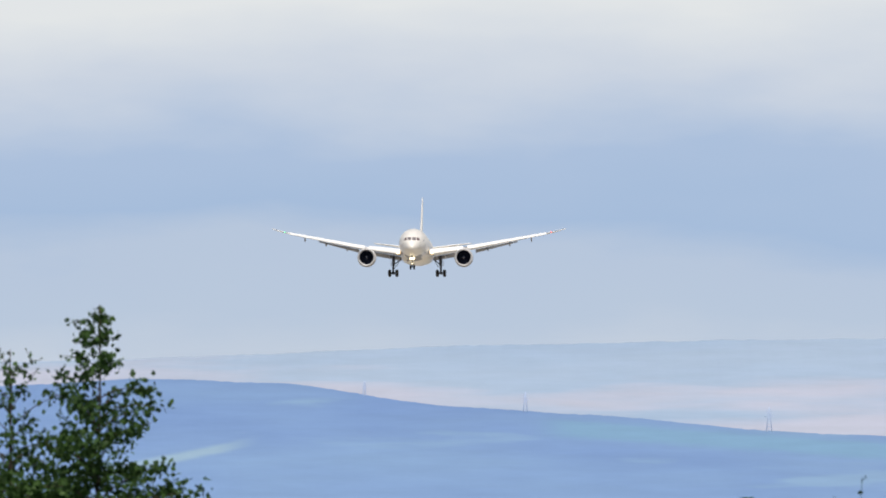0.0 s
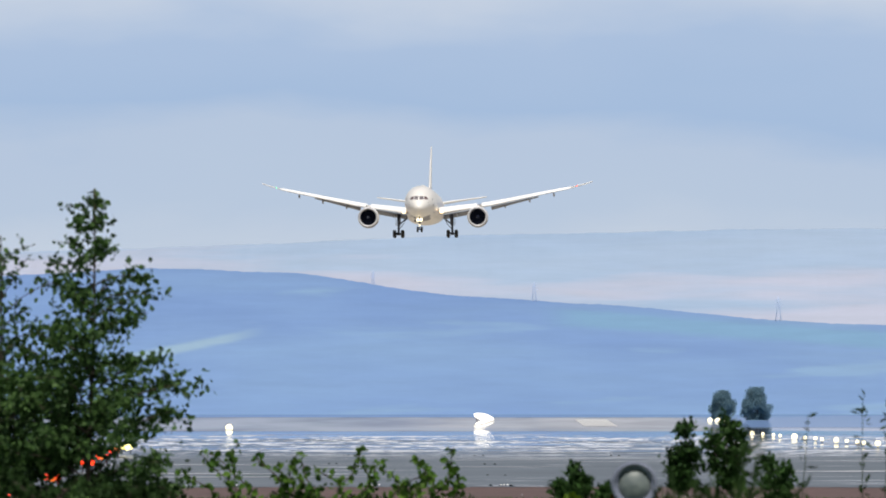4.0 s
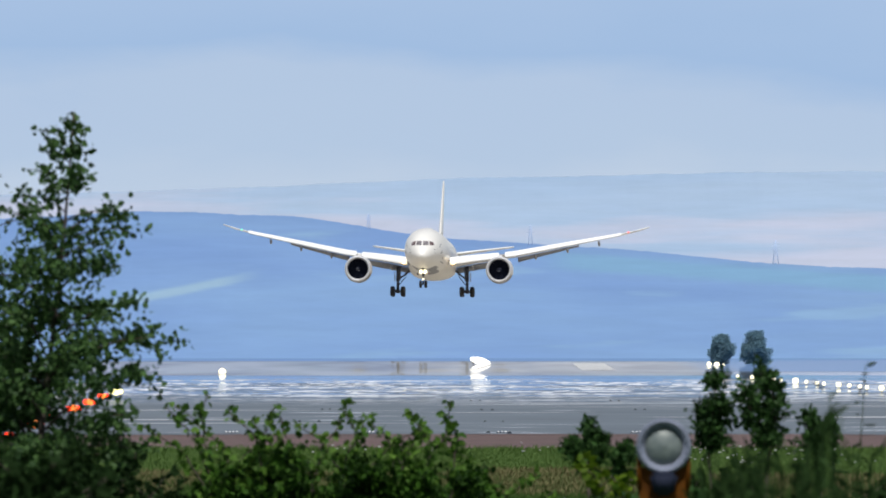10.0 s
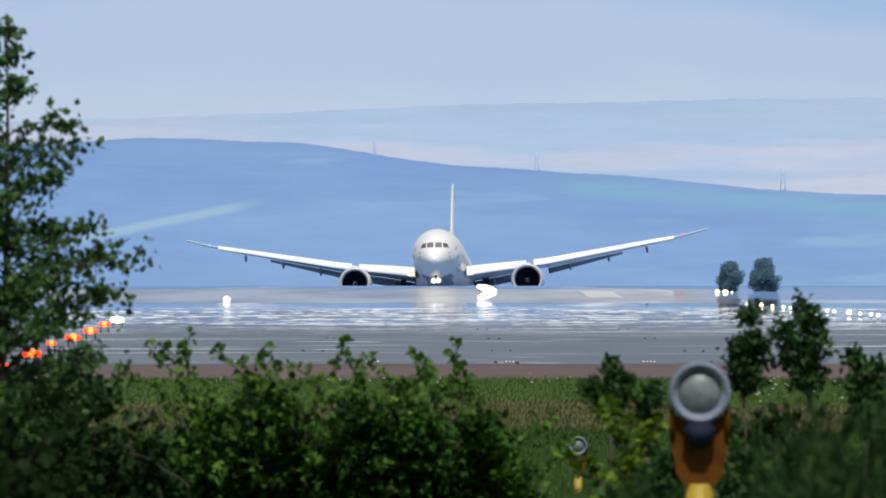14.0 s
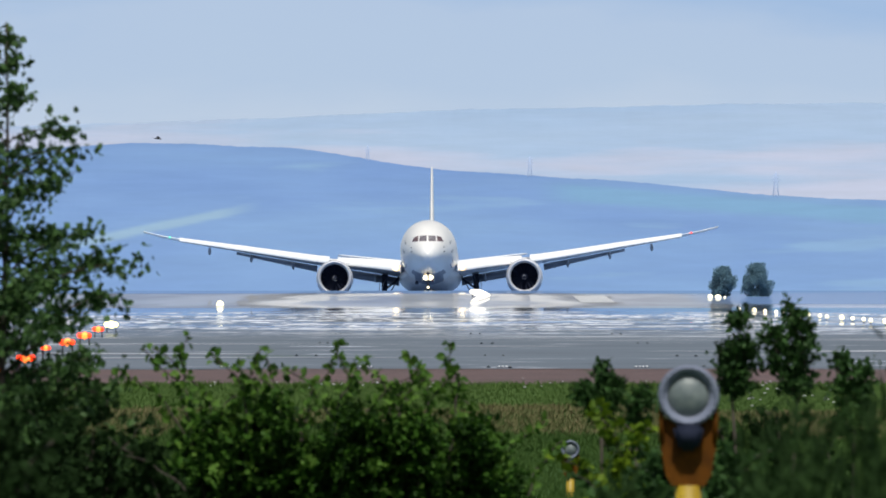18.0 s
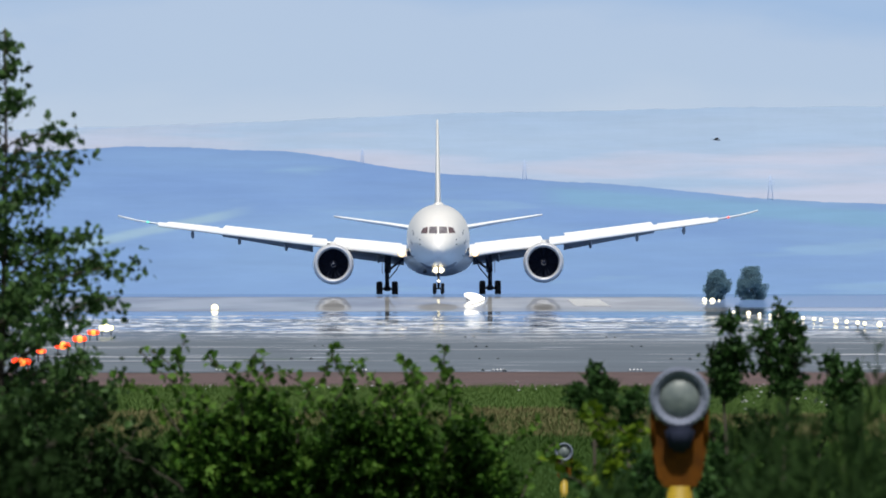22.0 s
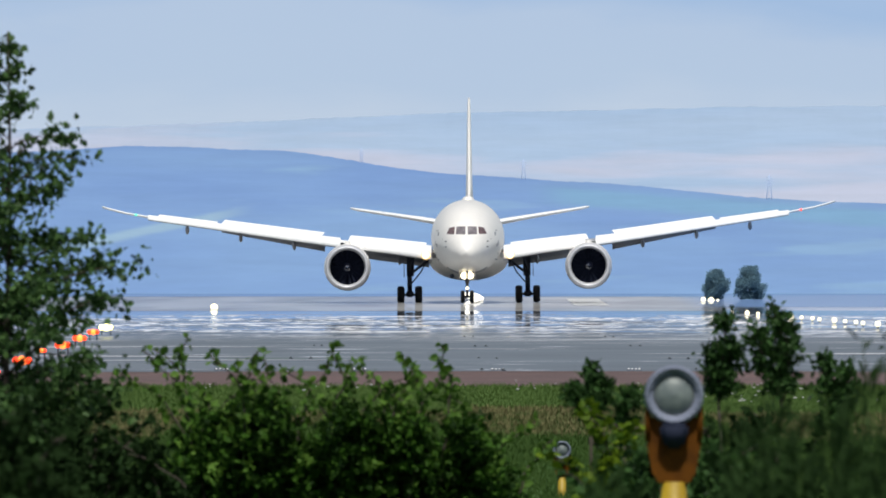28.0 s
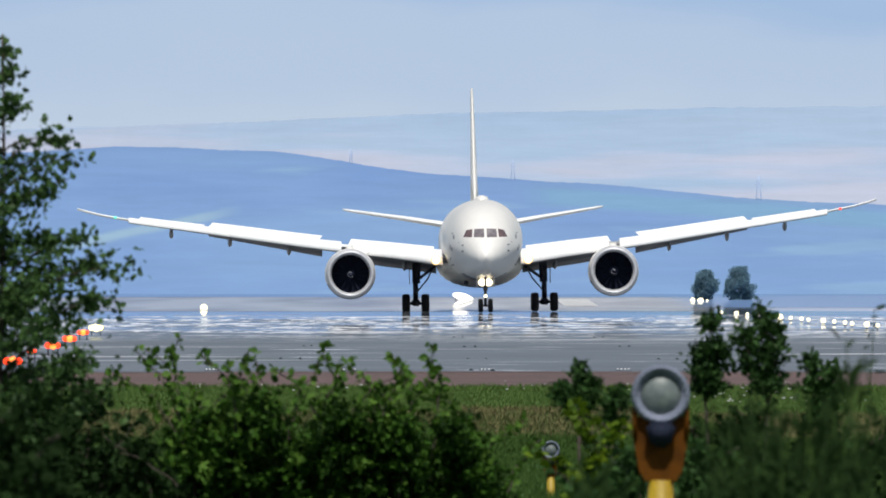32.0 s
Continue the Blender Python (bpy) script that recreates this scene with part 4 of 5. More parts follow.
def light_bar(at, glow_mat, label, r, group):
    """Three lenses side by side in one low housing."""
    ob = tagged(new("edge_light"), label, "runway light", group)
    foot = level(at.y)
    h = max(at.z - foot, 0.05)
    ob.location = (at.x, at.y, foot)
    part("housing", block(0, 0.14, h, r * 2.6, 0.22, r * 0.9, 0.03), M["housing"], ob)
    for x in (-0.8, 0.8):
        raw_part("post", *tube([(x * r, 0.14, -0.1), (x * r, 0.14, h)], [0.03, 0.03], 6), M["strut"], ob)
    for x, q in ((-0.85, 0.5), (0.0, 0.66), (0.8, 0.46)):
        raw_part("lens", *lathe_y([(-0.14, 0.01), (-0.12, r * q * 0.5), (-0.06, r * q * 0.85), (0.0, r * q)], (x * r, 0, h), 12), M["hot_glow"] if x == 0 and glow_mat is M["red_glow"] else glow_mat, ob, "glowing lens")
    return ob


def seen_on_ground(px, py, lift):
    """The place at which the line through (px, py) is lift above the ground; the nearest one."""
    d = 300.0
    while d < 1900:
        p = spot(px, py, d)
        if p.z - level(d) <= lift:
            return p
        d += 2
    return spot(px, py, 1800)


for px, py, kind, r in ((-564, 73, "yellow", 0.27), (-587, 81, "red", 0.2), (-611, 92, "red", 0.22), (-641, 104, "red", 0.22), (-679, 114, "red", 0.13), (-713, 132, "red", 0.22), (-761, 152, "red", 0.1), (-809, 170, "red", 0.08)):
    light_bar(seen_on_ground(px, py, 0.4), M[kind + "_glow"], f"glowing {kind} runway end lights in a low bar", r, "runway end lights")
for i in range(15):
    p = spot(822 - 19.3 * i - 7 * (i % 4 == 2), 68.5 - 1.66 * i, 1090 + 29 * i)
    field_light("edge_light", p, M["white_glow"], "glowing white runway edge light on a short post", 0.115 + 0.045 * (i % 4 == 1) + 0.05 * (i == 9), group="runway edge lights")
field_light("edge_light", Vector((-16.15, 1560, level(1560) + 0.12)), M["white_glow"], "bright white light beside the runway crest", 0.28)
for x, z, r in ((23.1, 0.12, 0.2), (23.75, 0.04, 0.26), (24.3, 0.06, 0.1)):
    field_light("edge_light", Vector((x, 1685, level(1685) + z)), M["white_glow"], "bright white light beside the runway crest", r, group="lights by the pair of trees")


def barrette():
    """A rack of dazzling lamps by the crest; its slant copies a light's glare as mirage draws it."""
    y = 1700
    ob = tagged(new("touchdown_light"), "rack of dazzling white lamps beside the centre line, slanted like mirage glare", "runway light")
    ob.location = (2.98, y, level(y) + 0.03)
    a, b = Vector((0.42, 0.0, 0.44)), Vector((1.78, 0.0, 0.1))
    raw_part("rail", *tube([a + Vector((0, 0.3, 0)), b + Vector((0, 0.3, 0))], [0.07, 0.07], 8), M["housing"], ob, "grey metal rail")
    for u in (0.05, 0.5, 0.95):
        p = a.lerp(b, u)
        raw_part("post", *tube([(p.x, 0.3, -0.1), (p.x, 0.3, p.z)], [0.05, 0.05], 6), M["strut"], ob)
    for i in range(9):
        p = a.lerp(b, i / 8)
        r = 0.17 + 0.14 * math.sin(math.pi * i / 8)
        raw_part("lens", *lathe_y([(-0.2, 0.01), (-0.17, r * 0.5), (-0.08, r * 0.86), (0.0, r), (0.1, r * 0.7), (0.2, 0.02)], (p.x, 0, p.z), 16), M["dazzle"], ob, "dazzling lens")


barrette()


def reflection_dome(at, r):
    """A glowing dome on the pavement that stands in for a piece of a mirage reflection."""
    ob = tagged(new("pavement_light"), "glowing dome standing in for a mirage reflection", "runway light", "row of lamps before the crest")
    ob.location = at
    raw_part("collar", *loft([[(q * r * math.cos(a), q * r * math.sin(a), z) for a in [2 * math.pi * j / 16 for j in range(16)]] for q, z in ((1.25, -0.02), (1.2, 0.02), (1.0, 0.03))]), M["housing"], ob)
    raw_part("lens", *loft([[(r * math.cos(e) * math.cos(a), r * math.cos(e) * math.sin(a), 0.02 + r * math.sin(e)) for a in [2 * math.pi * j / 16 for j in range(16)]] for e in (0, 0.35, 0.7, 1.1, 1.5)]), M["dazzle"], ob, "glowing dome")


# row of domes added as the lower arm of the light's mirage reflection
for i in range(10):
    u = i / 9
    q = 1695 - 72 * u
    reflection_dome((4.70 - 1.3 * u, q, level(q) + 0.03), 0.17 + 0.06 * math.sin(math.pi * u))


def flush_light():
    ob = tagged(new("flush_light"), "small flush runway light of dull metal", "runway light", "flush lights in the runway")
    raw_part("collar", *loft([[(r * math.cos(a), r * math.sin(a), z) for a in [2 * math.pi * j / 12 for j in range(12)]] for r, z in ((0.08, -0.02), (0.07, 0.015), (0.04, 0.03))]), M["strut"], ob)
    part("lens", block(0, -0.08, 0.04, 0.08, 0.06, 0.03, 0.01), M["lens"], ob)
    return ob


flush = flush_light()
rng = np.random.default_rng(5)
first = True
for row_y in (612, 700, 830, 960):
    for bx in (-4.6, 1.9, 8.4):
        for o in (0, 0.5):
            p = pose(bx + o + rng.uniform(-0.2, 0.2), row_y + rng.uniform(-3, 3), level(row_y) + 0.03)
            if first:
                flush.matrix_basis = p
                first = False
            else:
                copy_thing(flush, p)


def threshold_light(x):
    """Four small pale lamp domes side by side on one plate."""
    y = 611
    ob = tagged(new("threshold_light"), "four small pale lamps on a plate at the runway end", "runway light", "threshold lights")
    ob.location = (x, y, level(y) + 0.03)
    part("plate", block(0, 0, 0.008, 0.46, 0.16, 0.016, 0.004), M["strut"], ob)
    for i in range(4):
        c = -0.165 + 0.11 * i
        raw_part("lens", *loft([[(c + 0.03 * math.cos(e) * math.cos(a), 0.03 * math.cos(e) * math.sin(a), 0.016 + 0.04 * math.sin(e)) for a in [2 * math.pi * j / 10 for j in range(10)]] for e in (0, 0.5, 1.0, 1.5)]), M["wing_white"], ob, "pale lamp dome")


for x in (-10.2, -6.1, -1.95, 2.2, 6.3, 10.4):
    threshold_light(x)


def marking(x0, x1, y0, y1):
    """White paint on the pavement, worn at its edges."""
    n = 12
    v = []
    for i in range(n + 1):
        y = y0 + (y1 - y0) * i / n
        wear = 0.12 * noise.noise(Vector((x0, y / 9, 2)))
        v += [(x0 + wear, y, level(y) + 0.045), (x1 + wear * 0.7, y, level(y) + 0.045)]
    f = [(2 * i, 2 * i + 1, 2 * i + 3, 2 * i + 2) for i in range(n)]
    tagged(new("runway_marking", mesh_of("runway_marking", v, f, M["marking"])), "worn white paint bar on the runway", "marking", kind="structure")


marking(11.9, 14.6, 1605, 1715)


def approach_light(at, r):
    """A round lamp head on an orange bracket and a yellow mast. at: the centre of the lens."""
    ob = tagged(new("approach_light"), "grey round approach lamp on an orange bracket and yellow mast", "airfield light", "approach lights")
    ob.location = (at.x, at.y, level(at.y))
    h = at.z - level(at.y)
    head = raw_part("lamp_head", *lathe_y([(-0.02, r * 0.69), (-0.035, r * 0.71), (-0.03, r * 0.78), (-0.06, r * 0.86), (-0.06, r * 0.95), (-0.02, r), (0.06, r), (0.12, r * 0.92), (0.3, r * 0.6), (0.38, r * 0.1)], (0, 0, h), 40), M["housing"], ob, "grey metal lamp housing")
    raw_part("lens", *lathe_y([(-0.055, 0.0004), (-0.05, r * 0.28), (-0.035, r * 0.54), (-0.012, r * 0.7)], (0, 0, h), 32), M["lens"], head, "unlit frosted glass lens")
    for i in range(24):
        a = 2 * math.pi * i / 24
        raw_part("rib", *tube([(r * 0.86 * math.cos(a), -0.065, h + r * 0.86 * math.sin(a)), (r * 0.99 * math.cos(a), -0.03, h + r * 0.99 * math.sin(a))], [r * 0.04, r * 0.04], 5), M["housing"], head)
    for s in (-1, 1):
        part("bracket", block(s * r * 0.88, 0.04, h - r * 0.95, r * 0.18, 0.12, r * 1.2, 0.008), M["orange"], ob, "orange bracket arm")
    raw_part("yoke", *loft([[(x, y, z) for x, y in ((-w, 0.0), (w, 0.0), (w, 0.16), (-w, 0.16))] for w, z in ((r * 0.52, h - r * 2.95), (r * 0.74, h - r * 2.6), (r * 0.82, h - r * 2.1), (r * 0.95, h - r * 1.45), (r * 0.95, h - r * 0.75))]), M["orange"], ob, "orange cast yoke", smooth=False)
    # dark block put where the head's shadow falls between the arms
    part("clamp", block(0, 0.0, h - r * 1.38, r * 0.62, 0.16, r * 0.84, 0.02, 1.7), M["dark"], ob, "dark block for the shade under the lamp head")
    raw_part("mast", *tube([(0, 0.05, -0.3), (0, 0.05, h - r * 2.93)], [r * 0.46, r * 0.44], 16), M["yellow"], ob, "yellow tubular mast")
    return ob


approach_light(spot(445, 194, 110), 0.162)
approach_light(spot(244, 291, 250), 0.112)


# ---- plants
def branch_path(start, direction, length, rng, bend=0.25, n=6, lift=0.0):
    p = Vector(start)
    d = Vector(direction).normalized()
    out = [p.copy()]
    for _ in range(n):
        d = (d + Vector(rng.normal(size=3) * bend / n) + Vector((0, 0, lift / n))).normalized()
        p = p + d * (length / n)
        out.append(p.copy())
    return out


def along(path, count, rng, spread):
    """count points near a path, denser towards its end."""
    a = np.array([tuple(p) for p in path])
    u = rng.uniform(0.08, 1, count) ** 0.8 * (len(a) - 1)
    i = np.minimum(u.astype(int), len(a) - 2)
    f = (u - i)[:, None]
    return a[i] * (1 - f) + a[i + 1] * f + rng.normal(size=(count, 3)) * spread


OUTLINE_Z = (1.2, 1.83, 2.0, 2.31, 2.42, 2.53, 2.74, 2.92, 3.07, 3.23, 3.5, 3.82, 4.02, 4.25, 4.4)
OUTLINE_X = (-2.1, -2.08, -2.1, -2.28, -2.18, -1.93, -1.98, -2.2, -2.14, -2.24, -2.18, -2.4, -2.66, -2.72, -2.8)


def birch(x, d, height, reach, seed, limbs, label, lean=0.0, leaf=0.052, full=1.0, skirt=0.3, low_reach=0.55, outline=False):
    """A slender birch: limbs that rise steeply and nod at the tips, airy above, denser below; reach in metres at the skirt."""
    rng = np.random.default_rng(seed)
    ob = tagged(new("birch_tree"), label, "tree")
    ob.location = (x, d, level(d))
    trunk = branch_path((0, 0, -0.2), (lean, 0, 1), height + 0.1, rng, 0.1, 10)
    raw_part("trunk", *tube(trunk, [0.04 * (1 - 0.93 * i / 10) + 0.002 for i in range(11)], 10), M["bark"], ob, "thin brown birch trunk")
    leaves = [along(trunk[8:], 16, rng, 0.03)]
    for i in range(limbs):
        u = 0.1 + 0.87 * ((i + rng.uniform(0, 1)) / limbs) ** 1.2
        k = min(int(u * 10), 9)
        s = trunk[k].lerp(trunk[k + 1], u * 10 - k)
        az = i * 2.4 + rng.uniform(-0.4, 0.4)
        cone = min(1.0, (1 - u) / (1 - skirt)) ** 0.66 if u > skirt else low_reach + (1 - low_reach) * u / skirt
        length = (0.12 + reach * cone) * rng.uniform(0.6, 1.02)
        path = branch_path(s, (math.cos(az), math.sin(az), 0.75 + 0.5 * u), length, rng, 0.55, 8, -0.9)
        if outline and math.cos(az) > 0.25:
            # boughs on the open side end along the crown's outline
            tip = path[-1]
            want = (float(np.interp(tip.z, OUTLINE_Z, OUTLINE_X)) - x) * (rng.uniform(0.82, 1.0) if tip.z < 3.0 else rng.uniform(0.55, 0.95)) - s.x
            k = max(0.45, min(1.7, want / max(0.1, tip.x - s.x)))
            path = [s + Vector(((p.x - s.x) * k, (p.y - s.y) * k, (p.z - s.z) * min(k, 0.9))) for p in path]
            length *= min(k, 1.15)
        raw_part("limb", *tube(path, [0.016 * (1 - u) * (1 - j / 9) + 0.003 for j in range(9)], 6), M["bark"], ob)
        airy = min(1.0, max(0.0, (u - 0.5) / 0.36))
        for _ in range(int((17 - 14.3 * airy) * full) + 1):
            j = int(rng.integers(2, 9))
            tw = branch_path(path[j], (*(rng.normal(size=2) * 0.8), rng.uniform(0.0, 1.0)), length * rng.uniform(0.18, 0.42), rng, 0.6, 4, -0.9)
            leaves.append(along(tw, int(15 * full - 9 * airy), rng, 0.028))
        leaves.append(along(path[2:], int(9 + 25 * (1 - airy) * full), rng, 0.032))
    pts = np.concatenate(leaves)
    # a slanting gap between the lower boughs
    gap = np.clip(1.6 - np.abs(pts[:, 2] - 2.27 - 0.36 * (pts[:, 0] + x + 2.25)) / 0.07, 0, 1)
    pts = pts[(pts[:, 2] > 0.05) & (rng.uniform(0, 1, len(pts)) > 0.93 * gap)]
    v, f = leaf_cloud(pts, leaf, rng, 0.7, 0.78)
    raw_part("crown", v, f, M["birch"], ob, "small dark green birch leaves", smooth=False)
    return ob


swaying = [birch(-2.98, 140, 4.47, 1.12, 11, 80, "young birch with small dark green leaves and thin top shoot", 0.045, skirt=0.42, low_reach=0.75, full=1.2, outline=True)]
swaying.append(birch(-3.66, 141, 4.08, 1.2, 12, 70, "young birch with small dark green leaves, beside another", skirt=0.4, full=0.9))
swaying.append(birch(-3.5, 140.6, 2.95, 1.1, 15, 78, "bushy young birch with dark green leaves, between taller ones", skirt=0.45, full=1.15))
birch(-2.9, 139, 1.86, 0.72, 13, 90, "low bushy birch with dark green leaves", full=1.5)
birch(-4.75, 142, 3.8, 1.1, 14, 50, "birch with small dark green leaves at the edge of the thicket")


def shrub(x, d, tips, half, seed, fill, leaf, material, label, depth=1.6, floor_share=0.82, name="shrub", young=None, spray=1.0, lumpy=0.3, per_spray=20, flat=0.8):
    """Stems that rise from the ground to tips of (x, z), with alternate leaves, over a dense lower mass."""
    rng = np.random.default_rng(seed)
    ob = tagged(new(name), label, "shrub")
    ob.location = (x, d, level(d))
    leaves, big = [], []
    for tx, tz in tips:
        foot = Vector((tx * 0.6 + rng.uniform(-0.2, 0.2), rng.uniform(-depth, depth) * 0.3, 0))
        tip = Vector((tx, rng.uniform(-depth, depth) * 0.4, tz))
        mid = foot.lerp(tip, 0.55) + Vector((rng.uniform(-0.12, 0.12), 0, 0.1))
        n = 34
        nod = rng.choice((-1, 1)) * rng.uniform(0.8, 2.4)
        path = []
        for i in range(n + 1):
            u = i / n
            p = foot.lerp(mid, u).lerp(mid.lerp(tip, u), u)
            p += Vector((0.022 * math.sin(i * 1.1 + tx * 9), 0, 0)) * u
            if u > 0.72:
                p += Vector((nod * (u - 0.72) ** 1.5, 0, -0.5 * abs(nod) * (u - 0.72) ** 2))
            path.append(p)
        raw_part("stem", *tube(path, [0.012 * (1 - 0.8 * i / n) + 0.002 for i in range(n + 1)], 5), M["bark"], ob)
        for i in range(n // 2, n + 1):
            big.append(np.array(path[i]) + rng.normal(size=(4, 3)) * (0.030 - 0.016 * i / n))
        for _ in range(4):
            j = int(rng.integers(n // 3, n - 10))
            tw = branch_path(path[j], (rng.uniform(-1, 1), rng.uniform(-1, 1), rng.uniform(0.2, 1.2)), rng.uniform(0.12, 0.3), rng, 0.5, 4, -0.2)
            leaves.append(along(tw, 9, rng, 0.02))
    tx = np.array([t[0] for t in tips])
    tz = np.array([t[1] for t in tips])
    o = np.argsort(tx)
    # the mass: clumps of leaves with gaps between, lower towards the ends
    clumps = max(12, fill // 110)
    xs = rng.uniform(-half, half, clumps)
    top = np.interp(xs, tx[o], tz[o]) * floor_share
    edge = np.clip((half - np.abs(xs)) / (0.35 * half), 0, 1) ** 0.5
    lump = np.array([noise.noise(Vector((a * 3.1, seed, 0))) for a in xs]) * lumpy - 0.1 * lumpy
    zs = (top + lump) * (0.35 + 0.65 * edge) * rng.uniform(0.02, 1, clumps) ** 0.6
    # the bush widens upwards, so that its crown shades its foot
    cen = np.stack([xs, rng.uniform(-depth, depth, clumps) * (0.04 + 0.62 * (zs / max(tz)) ** 2.2), zs - 0.08], 1)
    # each clump holds arching sprays with leaves in two rows
    core = np.array([0.0, 0.0, 0.35 * float(np.mean(tz))])
    for c in cen:
        out = (c - core) / np.array([half, depth, float(np.mean(tz))])
        for _ in range(5):
            way = out + rng.normal(size=3) * 0.55 + np.array([0, 0, 0.5])
            m = per_spray
            long = rng.uniform(0.14, 0.34) * spray
            q = np.linspace(0, 1, m)[:, None]
            side = np.cross(way, rng.normal(size=3))
            side /= np.linalg.norm(side) + 1e-6
            way /= np.linalg.norm(way) + 1e-6
            row = c + way * long * q - np.array([0, 0, 0.35 * long]) * q * q + side * (0.022 * (1 - 2 * (np.arange(m) % 2)))[:, None] + rng.normal(size=(m, 3)) * 0.008
            (big if young and rng.uniform() < 0.075 else leaves).append(row[row[:, 2] > 0.02])
    raw_part("foliage", *leaf_cloud(np.concatenate(leaves), leaf, rng, 0.25, 0.7, flat), material, ob, "dense green leaves", smooth=False)
    raw_part("shoot_leaves", *leaf_cloud(np.concatenate(big), max(leaf * 1.2, 0.062), rng, 0.2, 0.78, 0.5), young or material, ob, "young leaves on the shoots", smooth=False)
    return ob


D = 145
tips = [(0.97 * px / F * D, EYE + 0.05 - 0.97 * py / F * D) for px, py in
        ((-480, 140), (-476, 98), (-455, 112), (-430, 110), (-358, 113), (-330, 118), (-300, 150), (-266, 132), (-228, 142), (-190, 146), (-165, 130), (-139, 110), (-112, 150),
         (-75, 158), (-48, 148), (-10, 145), (30, 122), (62, 112), (80, 165), (118, 205), (158, 240), (196, 285), (-400, 160), (-245, 165), (-95, 175), (5, 180))]
cx = -0.64
shrub(cx, D, [(a - cx, b) for a, b in tips], 1.5, 21, 98000, 0.055, M["hazel"], "broad leafy green hazel shrub with upright shoots", floor_share=0.785, young=M["young_leaf"], lumpy=0.5, per_spray=20, flat=2.2)
shrub(-2.6, 120, [(-0.75, 2.1), (-0.5, 2.14), (-0.25, 2.05), (0.0, 1.96), (0.25, 1.8), (0.45, 1.62), (0.65, 1.35)], 0.78, 22, 17000, 0.055, M["bramble"], "low dark green thicket close to the birches", floor_share=0.93)
shrub(1.28, 135, [(-0.12, 1.55), (-0.06, 1.72), (0.0, 1.84), (0.08, 1.88), (0.15, 1.68)], 0.17, 23, 6500, 0.06, M["yellow_leaf"], "yellowish green shrub beside the approach lamp", 0.9, spray=0.5)
shrub(-1.72, 76, [(-0.4, 2.24), (-0.2, 2.22), (0.0, 2.17), (0.15, 2.08), (0.34, 1.94)], 0.5, 26, 13000, 0.045, M["bramble"], "dark green leafy shrub near the camera", 0.5, 0.96)
shrub(-1.98, 132, [(-0.4, 1.84), (-0.2, 1.9), (0.0, 1.78), (0.2, 1.72), (0.4, 1.6)], 0.55, 28, 11000, 0.055, M["bramble"], "dark green undergrowth between the birches and the hazel", 0.8, 0.92)
shrub(1.45, 118, [(-0.36, 1.6), (-0.15, 1.74), (0.08, 1.7), (0.25, 1.78), (0.4, 1.6)], 0.42, 27, 7000, 0.055, M["oak"], "low dark green undergrowth behind the approach lamp", 0.8, 0.96)
shrub(-0.2, 137, [(-0.6, 0.95), (-0.3, 1.0), (0.1, 0.85), (0.4, 0.95), (0.6, 0.8)], 0.75, 24, 4200, 0.06, M["hazel"], "low green undergrowth before the hazel", 1.2, flat=2.0)
shrub(2.6, 139, [(-1.3, 1.6), (-0.9, 1.72), (-0.6, 1.86), (-0.2, 1.78), (0.1, 1.84), (0.5, 1.7), (0.9, 1.6)], 1.3, 25, 9000, 0.056, M["bramble"], "dark green shrub under the saplings", 1.0, 0.95)


def sapling(px, d, top, low, wide, seed, leaders, label, leaf=0.05):
    """A young oak: upright leaders of (offset, height share), short side twigs that end in tufts of leaves; top and low in units below the vanishing point."""
    rng = np.random.default_rng(seed)
    base = spot(px, low, d)
    ob = tagged(new("sapling"), label, "young tree", "saplings")
    ob.location = (base.x, d, level(d))
    ht = spot(px, top, d).z - level(d)
    lw = base.z - level(d)
    crown = ht - lw
    trunk = branch_path((0, 0, -0.1), (0, 0, 1), lw + 0.1, rng, 0.1, 6)
    raw_part("trunk", *tube(trunk, [0.02 - 0.0018 * i for i in range(7)], 7), M["bark"], ob)
    leaves = []

    def tuft(p, count, r):
        leaves.append(np.array(p) + rng.normal(size=(count, 3)) * r)

    for off, share in leaders:
        s = trunk[6]
        n = 9
        tip = Vector((off, rng.uniform(-0.08, 0.08), lw + crown * share))
        path = [s.lerp(tip, i / n) + Vector((off * 0.25 * math.sin(math.pi * i / n) + rng.uniform(-0.012, 0.012), 0, 0)) for i in range(n + 1)]
        raw_part("limb", *tube(path, [0.011 - 0.001 * i for i in range(n + 1)], 5), M["bark"], ob)
        for i in range(1, n + 1):
            tuft(path[i], 13, 0.024)
            if i == n:
                continue
            swell = wide * (0.35 + 0.65 * math.sin(math.pi * min(1.0, 0.18 + 0.8 * i / n))) * (1.25 if i % 3 == 1 else 0.75)
            for q in ((-1, 1, 0) if i % 3 == 1 else (1 - 2 * (i % 2),)):
                tw = branch_path(path[i], (q + rng.uniform(-0.3, 0.3), rng.uniform(-1, 1), rng.uniform(0.35, 0.8)), swell * rng.uniform(0.55, 1.15), rng, 0.3, 3, 0.3)
                raw_part("twig", *tube(tw, [0.004, 0.0035, 0.003, 0.002], 4), M["bark"], ob)
                tuft(tw[-1], 26, 0.026)
    v, f = leaf_cloud(np.concatenate(leaves), leaf, rng, -0.2, 0.6, 0.3)
    raw_part("crown", v, f, M["oak"], ob, "lobed dark green leaves", smooth=False)


